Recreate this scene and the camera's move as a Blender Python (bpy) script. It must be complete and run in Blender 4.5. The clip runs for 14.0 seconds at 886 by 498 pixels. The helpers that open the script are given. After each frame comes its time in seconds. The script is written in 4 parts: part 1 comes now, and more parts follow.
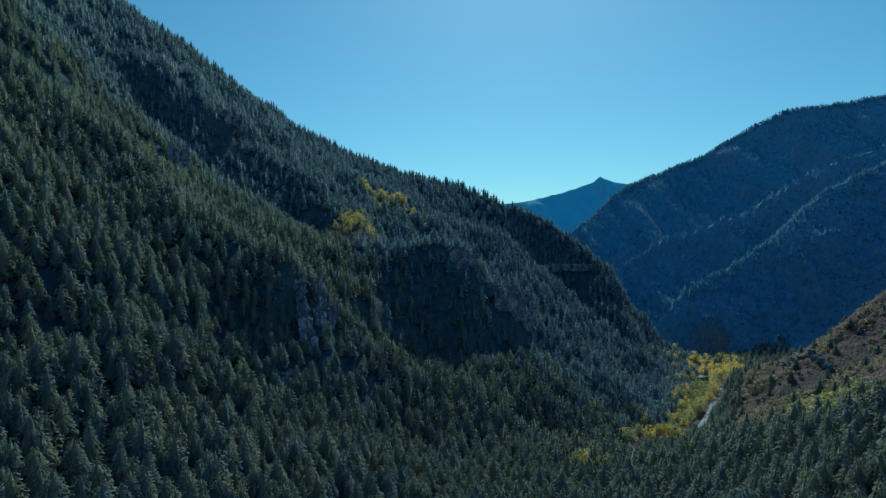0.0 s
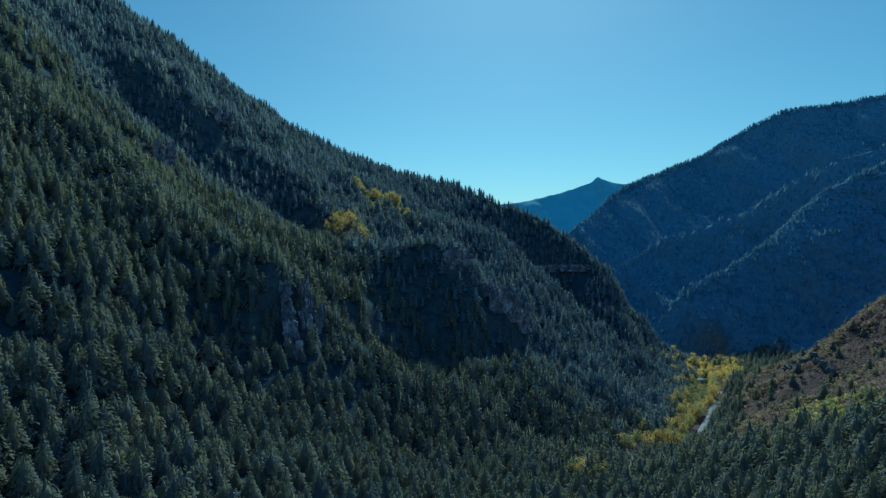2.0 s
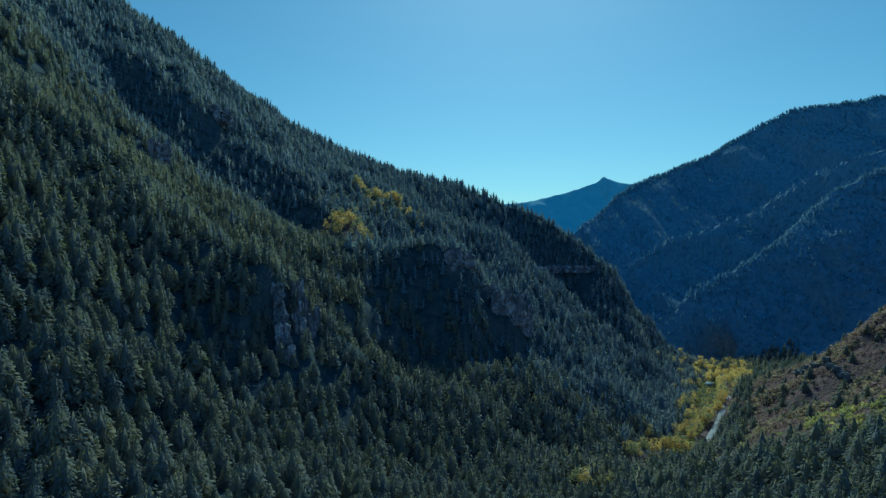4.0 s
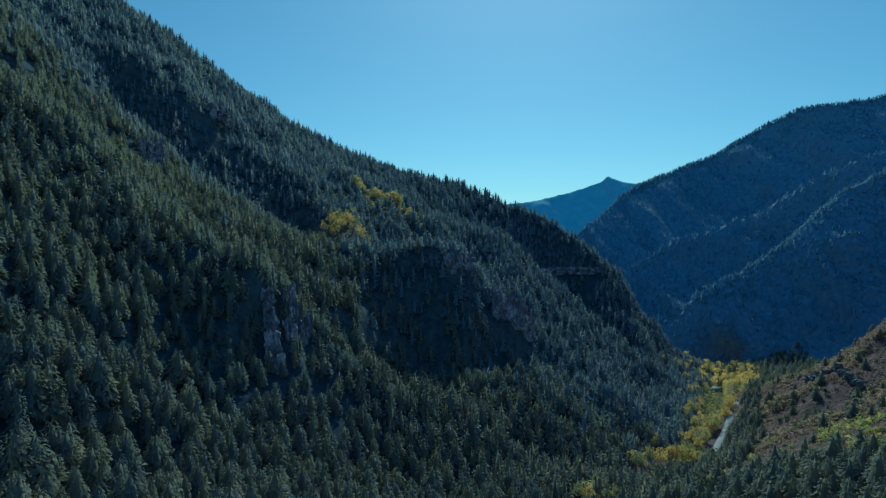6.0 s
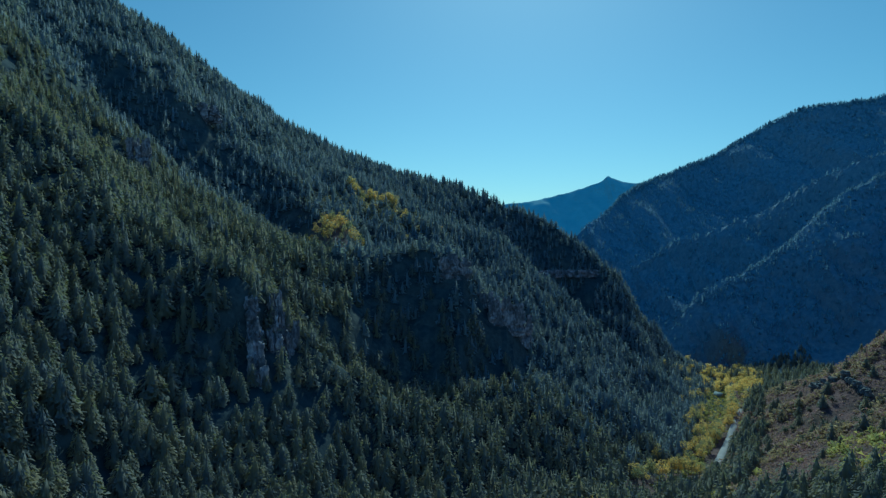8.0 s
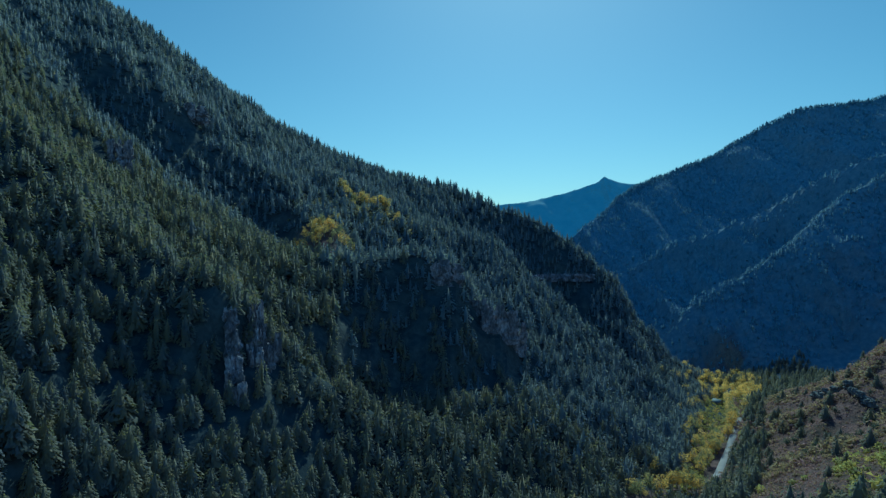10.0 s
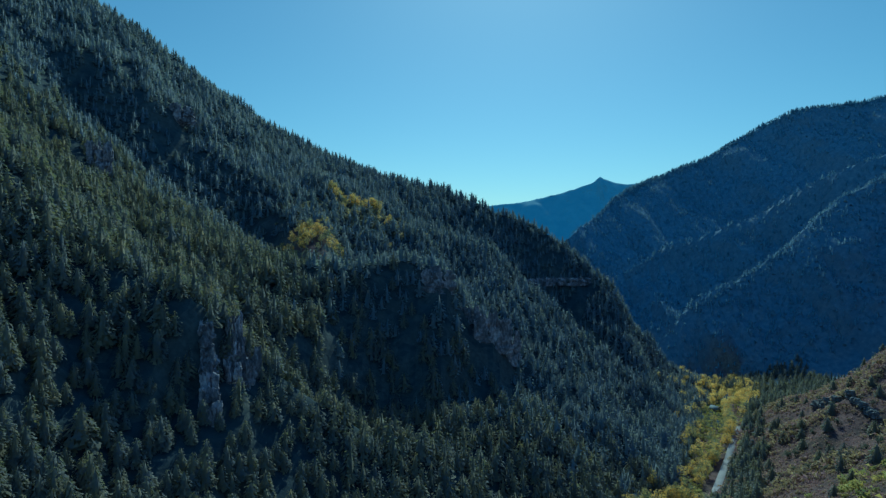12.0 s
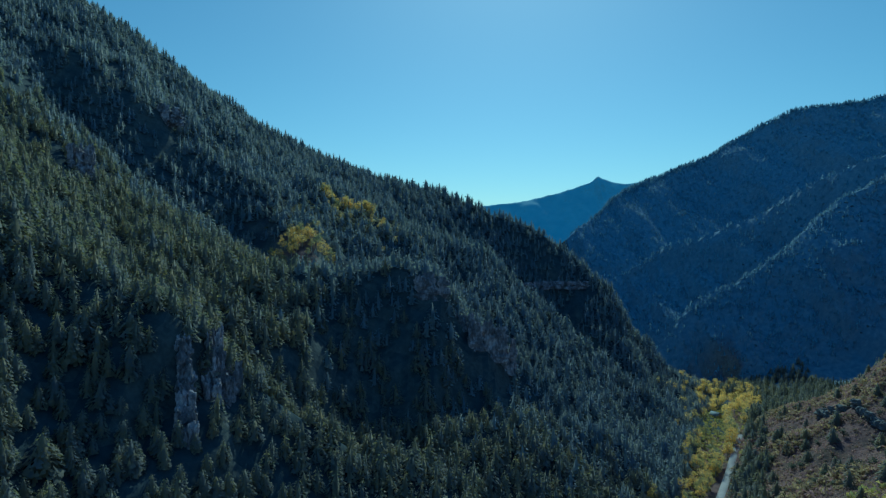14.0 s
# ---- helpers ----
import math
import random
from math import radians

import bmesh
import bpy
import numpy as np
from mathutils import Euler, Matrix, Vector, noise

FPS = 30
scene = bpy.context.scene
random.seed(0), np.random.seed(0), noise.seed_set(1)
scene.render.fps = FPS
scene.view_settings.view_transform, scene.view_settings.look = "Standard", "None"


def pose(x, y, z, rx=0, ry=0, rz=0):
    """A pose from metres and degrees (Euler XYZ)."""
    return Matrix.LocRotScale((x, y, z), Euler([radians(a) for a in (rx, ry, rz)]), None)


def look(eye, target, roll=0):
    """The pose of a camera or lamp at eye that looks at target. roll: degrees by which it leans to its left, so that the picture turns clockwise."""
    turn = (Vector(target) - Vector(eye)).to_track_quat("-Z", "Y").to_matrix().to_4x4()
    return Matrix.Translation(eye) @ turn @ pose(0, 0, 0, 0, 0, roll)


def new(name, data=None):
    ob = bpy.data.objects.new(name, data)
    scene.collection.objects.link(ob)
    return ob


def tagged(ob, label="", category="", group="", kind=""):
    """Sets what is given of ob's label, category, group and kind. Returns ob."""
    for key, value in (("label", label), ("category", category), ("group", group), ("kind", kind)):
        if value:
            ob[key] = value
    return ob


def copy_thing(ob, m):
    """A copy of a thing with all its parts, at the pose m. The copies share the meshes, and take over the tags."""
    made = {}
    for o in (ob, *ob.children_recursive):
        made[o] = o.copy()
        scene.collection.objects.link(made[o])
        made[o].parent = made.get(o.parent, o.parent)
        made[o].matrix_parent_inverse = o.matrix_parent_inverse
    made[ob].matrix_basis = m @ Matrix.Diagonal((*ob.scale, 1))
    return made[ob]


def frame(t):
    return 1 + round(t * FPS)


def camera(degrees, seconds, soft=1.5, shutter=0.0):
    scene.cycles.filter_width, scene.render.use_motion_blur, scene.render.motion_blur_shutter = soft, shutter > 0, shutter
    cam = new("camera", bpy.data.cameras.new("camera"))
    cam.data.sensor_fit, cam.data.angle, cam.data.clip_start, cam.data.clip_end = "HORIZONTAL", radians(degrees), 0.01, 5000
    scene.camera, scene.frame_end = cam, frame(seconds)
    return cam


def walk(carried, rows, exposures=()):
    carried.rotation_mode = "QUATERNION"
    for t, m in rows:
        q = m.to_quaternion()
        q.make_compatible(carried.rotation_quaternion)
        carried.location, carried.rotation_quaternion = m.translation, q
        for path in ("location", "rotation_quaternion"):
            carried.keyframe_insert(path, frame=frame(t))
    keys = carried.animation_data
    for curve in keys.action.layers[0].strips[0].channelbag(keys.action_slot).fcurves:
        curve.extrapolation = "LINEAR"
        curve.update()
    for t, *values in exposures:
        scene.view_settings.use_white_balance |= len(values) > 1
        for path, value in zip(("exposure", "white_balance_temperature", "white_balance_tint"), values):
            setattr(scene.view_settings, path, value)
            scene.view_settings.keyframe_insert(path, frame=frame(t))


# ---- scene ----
cam = camera(72.2, 14.0, soft=1.25)
METRES, EYE, TILT, LEAN, TURN = 115.0, 167.0, 0.0, 0.0, 0.0
ROWS = [
    (0.0, 0.0000, 0.0000, 0.0000, -0.00, 0.00, -0.00),
    (0.5, 0.0098, 0.0328, -0.0004, -0.07, 0.01, -0.03),
    (1.0, 0.0189, 0.0661, -0.0006, -0.13, 0.02, -0.04),
    (1.5, 0.0283, 0.0987, -0.0012, -0.18, 0.03, -0.05),
    (2.0, 0.0385, 0.1303, -0.0013, -0.19, 0.04, -0.03),
    (2.5, 0.0466, 0.1634, -0.0029, -0.22, 0.04, -0.06),
    (3.0, 0.0560, 0.1949, -0.0010, -0.07, 0.03, -0.08),
    (5.5, 0.0983, 0.3574, 0.0199, 0.67, -0.00, -0.20),
    (6.0, 0.1078, 0.3902, 0.0270, 0.70, -0.03, -0.19),
    (6.5, 0.1168, 0.4245, 0.0336, 0.67, -0.05, -0.20),
    (7.0, 0.1243, 0.4611, 0.0416, 0.70, -0.07, -0.19),
    (7.5, 0.1330, 0.4971, 0.0515, 0.67, -0.07, -0.21),
    (8.0, 0.1414, 0.5320, 0.0620, 0.68, -0.09, -0.20),
    (10.5, 0.1822, 0.7070, 0.1151, 0.23, -0.10, -0.30),
    (11.0, 0.1912, 0.7415, 0.1269, 0.13, -0.11, -0.32),
    (11.5, 0.1987, 0.7748, 0.1380, 0.04, -0.13, -0.32),
    (12.0, 0.2061, 0.8103, 0.1484, -0.05, -0.13, -0.30),
    (12.5, 0.2143, 0.8442, 0.1595, -0.10, -0.16, -0.33),
    (13.0, 0.2228, 0.8784, 0.1692, -0.17, -0.17, -0.30),
    (13.5, 0.2307, 0.9132, 0.1788, -0.24, -0.16, -0.26),
    (14.0, 0.2388, 0.9439, 0.1909, -0.22, -0.19, -0.21),
]
EXPOSURE = (0.40, 4160, -32)
walk(cam, [(t, pose(0, 0, EYE, TILT, LEAN, TURN) @ pose(METRES * x, METRES * y, METRES * z, 90 + pitch, roll, yaw))
           for t, x, y, z, yaw, pitch, roll in ROWS],
     [(0.0, *EXPOSURE), (14.0, *EXPOSURE)])

# ---- sky and sun ----
SUN_UP, SUN_TURN = 39.0, 7.0
world = bpy.data.worlds.new("sky")
scene.world = world
world.use_nodes = True
wn = world.node_tree.nodes
sky = wn.new("ShaderNodeTexSky")
sky.sky_type = "NISHITA"
sky.sun_disc = False
sky.sun_elevation, sky.sun_rotation = radians(SUN_UP), radians(SUN_TURN)
sky.altitude, sky.air_density, sky.dust_density, sky.ozone_density = 2000, 1.3, 2.0, 0.8
wn["Background"].inputs["Strength"].default_value = 0.048
world.node_tree.links.new(sky.outputs["Color"], wn["Background"].inputs["Color"])
sun = new("sun", bpy.data.lights.new("sun", "SUN"))
sun.data.energy, sun.data.angle, sun.data.color = 2.0, radians(0.7), (1.0, 0.85, 0.56)
sun_way = Vector((math.sin(radians(SUN_TURN)) * math.cos(radians(SUN_UP)), math.cos(radians(SUN_TURN)) * math.cos(radians(SUN_UP)), math.sin(radians(SUN_UP))))
sun.matrix_world = look(sun_way * 3000, (0, 0, 0))


# ---- materials ----
def material(name, stops, scale, rough=0.9, bump=0.0, bump_scale=1.0, fine=None, island=0.0, per_object=0.0, translucent=0.0, through_tint=(1, 1, 1), spec=0.2, stretch=1.0):
    """A rough natural surface: a colour ramp over two scales of noise in metres, with bump and random tint."""
    mat = bpy.data.materials.new(name)
    mat.use_nodes = True
    n, l = mat.node_tree.nodes, mat.node_tree.links
    bs = n["Principled BSDF"]
    bs.inputs["Roughness"].default_value = rough
    bs.inputs["Specular IOR Level"].default_value = spec
    geo = n.new("ShaderNodeNewGeometry")
    big = n.new("ShaderNodeTexNoise")
    big.inputs["Scale"].default_value, big.inputs["Detail"].default_value = 1.0 / scale, 4
    place = n.new("ShaderNodeMapping")
    place.inputs["Scale"].default_value = (1, 1, 1 / stretch)
    l.new(geo.outputs["Position"], place.inputs["Vector"])
    l.new(place.outputs["Vector"], big.inputs["Vector"])
    small = n.new("ShaderNodeTexNoise")
    small.inputs["Scale"].default_value, small.inputs["Detail"].default_value = 1.0 / (fine or scale / 9), 3
    l.new(place.outputs["Vector"], small.inputs["Vector"])
    mix = n.new("ShaderNodeMath")
    mix.operation = "MULTIPLY_ADD"
    mix.inputs[1].default_value = 0.45
    l.new(small.outputs["Fac"], mix.inputs[0])
    half = n.new("ShaderNodeMath")
    half.operation = "MULTIPLY"
    half.inputs[1].default_value = 0.55
    l.new(big.outputs["Fac"], half.inputs[0])
    l.new(half.outputs[0], mix.inputs[2])
    value = mix.outputs[0]
    for amount, socket in ((island, "island"), (per_object, "object")):
        if amount:
            r = geo.outputs["Random Per Island"] if socket == "island" else n.new("ShaderNodeObjectInfo").outputs["Random"]
            add = n.new("ShaderNodeMath")
            add.operation = "MULTIPLY_ADD"
            add.inputs[1].default_value = amount
            l.new(r, add.inputs[0])
            sub = n.new("ShaderNodeMath")
            sub.operation = "SUBTRACT"
            sub.inputs[1].default_value = amount / 2
            l.new(value, sub.inputs[0])
            l.new(sub.outputs[0], add.inputs[2])
            value = add.outputs[0]
    ramp = n.new("ShaderNodeValToRGB")
    ramp.color_ramp.elements.remove(ramp.color_ramp.elements[1])
    for i, (p, c) in enumerate(stops):
        e = ramp.color_ramp.elements[0] if i == 0 else ramp.color_ramp.elements.new(p)
        e.position, e.color = p, (*c, 1)
    l.new(value, ramp.inputs["Fac"])
    l.new(ramp.outputs["Color"], bs.inputs["Base Color"])
    if bump:
        bt = n.new("ShaderNodeTexNoise")
        bt.inputs["Scale"].default_value, bt.inputs["Detail"].default_value = 1.0 / bump_scale, 6
        l.new(geo.outputs["Position"], bt.inputs["Vector"])
        bp = n.new("ShaderNodeBump")
        bp.inputs["Strength"].default_value, bp.inputs["Distance"].default_value = bump, bump_scale * 0.5
        l.new(bt.outputs["Fac"], bp.inputs["Height"])
        l.new(bp.outputs["Normal"], bs.inputs["Normal"])
    if translucent:
        tr = n.new("ShaderNodeBsdfTranslucent")
        dim = n.new("ShaderNodeMix")
        dim.data_type = "RGBA"
        dim.inputs["Factor"].default_value = translucent
        dim.inputs["A"].default_value = (0, 0, 0, 1)
        l.new(ramp.outputs["Color"], dim.inputs["B"])
        tint = n.new("ShaderNodeVectorMath")
        tint.operation = "MULTIPLY"
        tint.inputs[1].default_value = through_tint
        l.new(dim.outputs["Result"], tint.inputs[0])
        l.new(tint.outputs["Vector"], tr.inputs["Color"])
        both = n.new("ShaderNodeAddShader")
        l.new(bs.outputs[0], both.inputs[0])
        l.new(tr.outputs[0], both.inputs[1])
        l.new(both.outputs[0], n["Material Output"].inputs["Surface"])
    return mat


NEEDLES = material("fir_needles", [(0.30, (0.113, 0.119, 0.164)), (0.44, (0.137, 0.136, 0.157)), (0.55, (0.163, 0.150, 0.135)), (0.70, (0.197, 0.165, 0.115))], 16, fine=5, island=0.2, translucent=0.5, through_tint=(1.45, 1.6, 0.9))
# Needles of the far conifers, with distance haze put in as blue.
FAR_NEEDLES = material("hazy_far_needles", [(0.25, (0.172, 0.251, 0.413)), (0.5, (0.213, 0.299, 0.462)), (0.75, (0.253, 0.325, 0.462))], 25, fine=5, island=0.3, translucent=0.38, through_tint=(1.3, 1.15, 0.6))
# Firs farther up: lighter and bluer, middle-distance haze painted into the colour.
HAZY_NEEDLES = material("hazy_fir_needles", [(0.25, (0.133, 0.155, 0.253)), (0.42, (0.150, 0.169, 0.247)), (0.58, (0.172, 0.180, 0.221)), (0.78, (0.201, 0.190, 0.184))], 22, fine=6, island=0.08, translucent=0.6, through_tint=(1.4, 1.45, 0.95))
BARK = material("fir_bark", [(0.3, (0.06, 0.045, 0.035)), (0.7, (0.16, 0.12, 0.09))], 1.0, bump=0.4, bump_scale=0.3)
GOLD = material("aspen_leaves", [(0.15, (0.189, 0.216, 0.131)), (0.35, (0.322, 0.300, 0.154)), (0.55, (0.616, 0.443, 0.131)), (0.7, (0.680, 0.475, 0.131)), (0.9, (0.671, 0.574, 0.328))], 12, fine=2, island=0.25, per_object=0.6, translucent=0.6)
PALE_BARK = material("aspen_bark", [(0.3, (0.25, 0.24, 0.20)), (0.7, (0.55, 0.53, 0.47))], 0.8, bump=0.2, bump_scale=0.2)
# The pale upright streaks paint sunlit slab edges into the stone's colour.
ROCK = material("limestone", [(0.30, (0.094, 0.090, 0.122)), (0.46, (0.177, 0.168, 0.216)), (0.55, (0.356, 0.324, 0.396)), (0.68, (0.626, 0.572, 0.676))], 7, fine=1.6, bump=0.7, bump_scale=2.0, rough=0.85, stretch=1.8)
DARK_ROCK = material("dark_hill_rock", [(0.3, (0.099, 0.099, 0.117)), (0.55, (0.197, 0.197, 0.229)), (0.75, (0.373, 0.363, 0.401))], 7, fine=1.0, bump=0.7, bump_scale=2.0)
ASPHALT = material("pale_asphalt", [(0.3, (0.296, 0.276, 0.328)), (0.7, (0.462, 0.429, 0.509))], 9, fine=0.4, rough=0.85, spec=0.15, bump=0.15, bump_scale=0.2)
SHRUB = material("shrub_leaves", [(0.25, (0.090, 0.090, 0.117)), (0.38, (0.168, 0.141, 0.128)), (0.46, (0.322, 0.241, 0.117)), (0.52, (0.245, 0.191, 0.144)), (0.57, (0.245, 0.145, 0.164)), (0.75, (0.192, 0.141, 0.180))], 40, fine=7, island=0.2, translucent=0.5)
OLIVE = material("sapling_leaves", [(0.3, (0.145, 0.160, 0.072)), (0.5, (0.290, 0.261, 0.087)), (0.7, (0.464, 0.362, 0.102))], 14, fine=4, island=0.25, translucent=0.6)
TUSSOCK = material("tussock_grass", [(0.3, (0.131, 0.095, 0.110)), (0.45, (0.247, 0.154, 0.155)), (0.6, (0.304, 0.176, 0.191)), (0.75, (0.335, 0.229, 0.201))], 20, fine=5, island=0.2, translucent=0.4)
# Scrub of the far slopes only, in a pale blue-grey.
FAR_BRUSH = material("blue_grey_scrub_leaves", [(0.3, (0.120, 0.167, 0.229)), (0.5, (0.173, 0.226, 0.297)), (0.7, (0.232, 0.277, 0.339))], 20, fine=6, island=0.3, translucent=0.4)
TWIGS = material("bare_twigs", [(0.3, (0.140, 0.133, 0.105)), (0.5, (0.210, 0.196, 0.140)), (0.7, (0.308, 0.266, 0.168))], 15, fine=4, island=0.3, translucent=0.6)
JUNIPER = material("juniper_leaves", [(0.3, (0.045, 0.055, 0.06)), (0.5, (0.07, 0.08, 0.07)), (0.7, (0.10, 0.105, 0.08))], 3, fine=1, island=0.3, translucent=0.5)
PLANK = material("weathered_boards", [(0.3, (0.22, 0.20, 0.18)), (0.7, (0.45, 0.43, 0.40))], 3, fine=0.3, bump=0.2, bump_scale=0.2)
ROOF = material("blue_grey_sheet_roof", [(0.3, (0.197, 0.224, 0.292)), (0.7, (0.295, 0.325, 0.389))], 4, fine=0.5, rough=0.9, spec=0.1)
PALE = material("pale_gable_paint", [(0.3, (0.36, 0.36, 0.35)), (0.7, (0.48, 0.47, 0.46))], 3, fine=0.4, rough=0.7)
DARK = material("dark_window", [(0.3, (0.02, 0.025, 0.03)), (0.7, (0.04, 0.045, 0.05))], 2, rough=0.1, spec=0.5)


def ground_material():
    """Dry brush and grass, forest litter where trees stand, bare rock where the slope is steep, and painted blue haze
    far off.
    """
    mat = bpy.data.materials.new("mountain_ground")
    mat.use_nodes = True
    n, l = mat.node_tree.nodes, mat.node_tree.links
    bs = n["Principled BSDF"]
    bs.inputs["Roughness"].default_value, bs.inputs["Specular IOR Level"].default_value = 0.95, 0.1
    geo = n.new("ShaderNodeNewGeometry")

    def tex(size, detail):
        t = n.new("ShaderNodeTexNoise")
        t.inputs["Scale"].default_value, t.inputs["Detail"].default_value = 1.0 / size, detail
        l.new(geo.outputs["Position"], t.inputs["Vector"])
        return t.outputs["Fac"]

    def ramp(value, stops):
        r = n.new("ShaderNodeValToRGB")
        r.color_ramp.elements.remove(r.color_ramp.elements[1])
        for i, (p, c) in enumerate(stops):
            e = r.color_ramp.elements[0] if i == 0 else r.color_ramp.elements.new(p)
            e.position, e.color = p, (*c, 1)
        l.new(value, r.inputs["Fac"])
        return r.outputs["Color"]

    def blend(fac, a, b):
        m = n.new("ShaderNodeMix")
        m.data_type = "RGBA"
        l.new(fac, m.inputs["Factor"]), l.new(a, m.inputs["A"]), l.new(b, m.inputs["B"])
        return m.outputs["Result"]

    brush = ramp(tex(30, 8), [(0.3, (0.082, 0.061, 0.078)), (0.45, (0.144, 0.098, 0.127)), (0.55, (0.204, 0.126, 0.166)), (0.7, (0.244, 0.157, 0.180))])
    tufts = ramp(tex(5, 6), [(0.4, (0.029, 0.029, 0.025)), (0.6, (0.137, 0.093, 0.076))])
    grass = blend(tex(9, 3), brush, tufts)
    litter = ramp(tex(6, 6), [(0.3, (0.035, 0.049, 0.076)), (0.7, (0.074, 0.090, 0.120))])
    # Air haze over the far slopes and the peak is put into these two blues.
    haze_tint = ramp(tex(7, 10), [(0.3, (0.145, 0.215, 0.364)), (0.5, (0.187, 0.262, 0.424)), (0.68, (0.253, 0.323, 0.473))])
    peak_haze = ramp(tex(60, 6), [(0.3, (0.31, 0.50, 0.72)), (0.7, (0.37, 0.57, 0.78))])
    rock = ramp(tex(11, 8), [(0.3, (0.10, 0.10, 0.105)), (0.7, (0.30, 0.295, 0.29))])
    chips = ramp(tex(2.5, 5), [(0.35, (0.04, 0.042, 0.04)), (0.6, (0.27, 0.265, 0.26))])
    rock = blend(tex(5, 3), rock, chips)
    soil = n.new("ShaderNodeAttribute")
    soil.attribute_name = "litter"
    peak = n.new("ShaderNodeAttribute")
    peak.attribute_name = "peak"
    hazed = n.new("ShaderNodeAttribute")
    hazed.attribute_name = "haze_tint"
    base = blend(hazed.outputs["Fac"], blend(soil.outputs["Fac"], grass, litter), blend(peak.outputs["Fac"], haze_tint, peak_haze))
    sep = n.new("ShaderNodeSeparateXYZ")
    l.new(geo.outputs["True Normal"], sep.inputs[0])
    wob = n.new("ShaderNodeMath")
    wob.operation = "MULTIPLY_ADD"
    wob.inputs[1].default_value = 0.5
    l.new(tex(14, 6), wob.inputs[0]), l.new(sep.outputs["Z"], wob.inputs[2])
    steep = n.new("ShaderNodeMapRange")
    steep.inputs["From Min"].default_value, steep.inputs["From Max"].default_value = 0.93, 0.80
    l.new(wob.outputs[0], steep.inputs["Value"])
    bare = n.new("ShaderNodeMath")
    bare.operation = "MULTIPLY"
    shy = n.new("ShaderNodeMath")
    shy.operation, shy.use_clamp = "MULTIPLY_ADD", True
    shy.inputs[1].default_value, shy.inputs[2].default_value = -0.8, 1.0
    l.new(hazed.outputs["Fac"], shy.inputs[0])
    l.new(steep.outputs["Result"], bare.inputs[0]), l.new(shy.outputs[0], bare.inputs[1])
    under = n.new("ShaderNodeMath")
    under.operation, under.use_clamp = "MULTIPLY_ADD", True
    under.inputs[1].default_value, under.inputs[2].default_value = -0.7, 1.0
    l.new(soil.outputs["Fac"], under.inputs[0])
    outcrop = n.new("ShaderNodeMath")
    outcrop.operation = "MULTIPLY"
    l.new(bare.outputs[0], outcrop.inputs[0]), l.new(under.outputs[0], outcrop.inputs[1])
    l.new(blend(outcrop.outputs[0], base, rock), bs.inputs["Base Color"])
    bp = n.new("ShaderNodeBump")
    bp.inputs["Strength"].default_value, bp.inputs["Distance"].default_value = 0.5, 1.2
    l.new(tex(3, 8), bp.inputs["Height"])
    l.new(bp.outputs["Normal"], bs.inputs["Normal"])
    return mat


GROUND = ground_material()


# ---- the lie of the land, in walk lengths ----
def hashed(i, j, seed):
    v = np.sin(i * 127.1 + j * 311.7 + seed * 74.7) * 43758.5453
    return v - np.floor(v)


def value_noise(x, y, seed):
    i, j = np.floor(x), np.floor(y)
    u, v = x - i, y - j
    u, v = u * u * (3 - 2 * u), v * v * (3 - 2 * v)
    a, b, c, d = hashed(i, j, seed), hashed(i + 1, j, seed), hashed(i, j + 1, seed), hashed(i + 1, j + 1, seed)
    return (a + (b - a) * u) * (1 - v) + (c + (d - c) * u) * v - 0.5


def fbm(x, y, size, octaves, seed):
    total, amp = 0.0, 1.0
    for k in range(octaves):
        total = total + amp * value_noise(x / size + 17.3 * k, y / size - 9.1 * k, seed + k)
        size, amp = size / 2.03, amp * 0.5
    return total


def ridge(x, y, crest, front, back, gully=0.0, size=1.0, seed=60, jag=0.0, beyond=1.5):
    """A ridge that runs across the view: its crest from left to right, its fall towards and away from the camera, its gullies."""
    c = np.array(crest)
    zc, yc = np.interp(x, c[:, 0], c[:, 2]), np.interp(x, c[:, 0], c[:, 1])
    zc = zc + jag * fbm(x, x * 0, 0.7, 4, seed + 5)
    zc = zc - beyond * np.maximum(0, x - c[-1, 0])
    d = y - yc
    front, back = [np.interp(x, [p[0] for p in k], [p[1] for p in k]) if isinstance(k, list) else k for k in (front, back)]
    fall = np.where(d < 0, -d * front, d * back)
    if gully:
        cut = np.abs(fbm(x + 0.3 * d, y * 0.4, size, 4, seed)) * 2.2
        fall = fall + gully * (0.45 - cut) * np.clip(fall / 0.5, 0, 1)
    return zc - fall


def valley_x(y):
    return np.interp(y, [-6, 0, 2, 3, 4.2, 5, 6.8, 8.3, 9.5, 12, 18, 42], [0, 0.3, 0.6, 0.8, 1.5, 2.1, 3.0, 3.65, 3.85, 3.7, 4.2, 6])


def road_x(y):
    return np.interp(y, [-6, 0, 2, 3, 3.9, 4.65, 4.92, 5.3, 5.6, 5.85, 6.2, 6.6, 7, 8.3, 9.5, 12], [0, 0.3, 0.6, 0.8, 1.43, 1.93, 2.08, 2.31, 2.49, 2.65, 2.85, 3.01, 3.18, 3.72, 3.85, 3.7])


def valley_z(y):
    return np.interp(y, [-6, 2, 2.6, 3.4, 4.2, 5, 8.3, 12, 18, 42], [-0.85, -1.1, -1.16, -1.27, -1.39, -1.45, -1.62, -1.75, -1.5, 0.5])


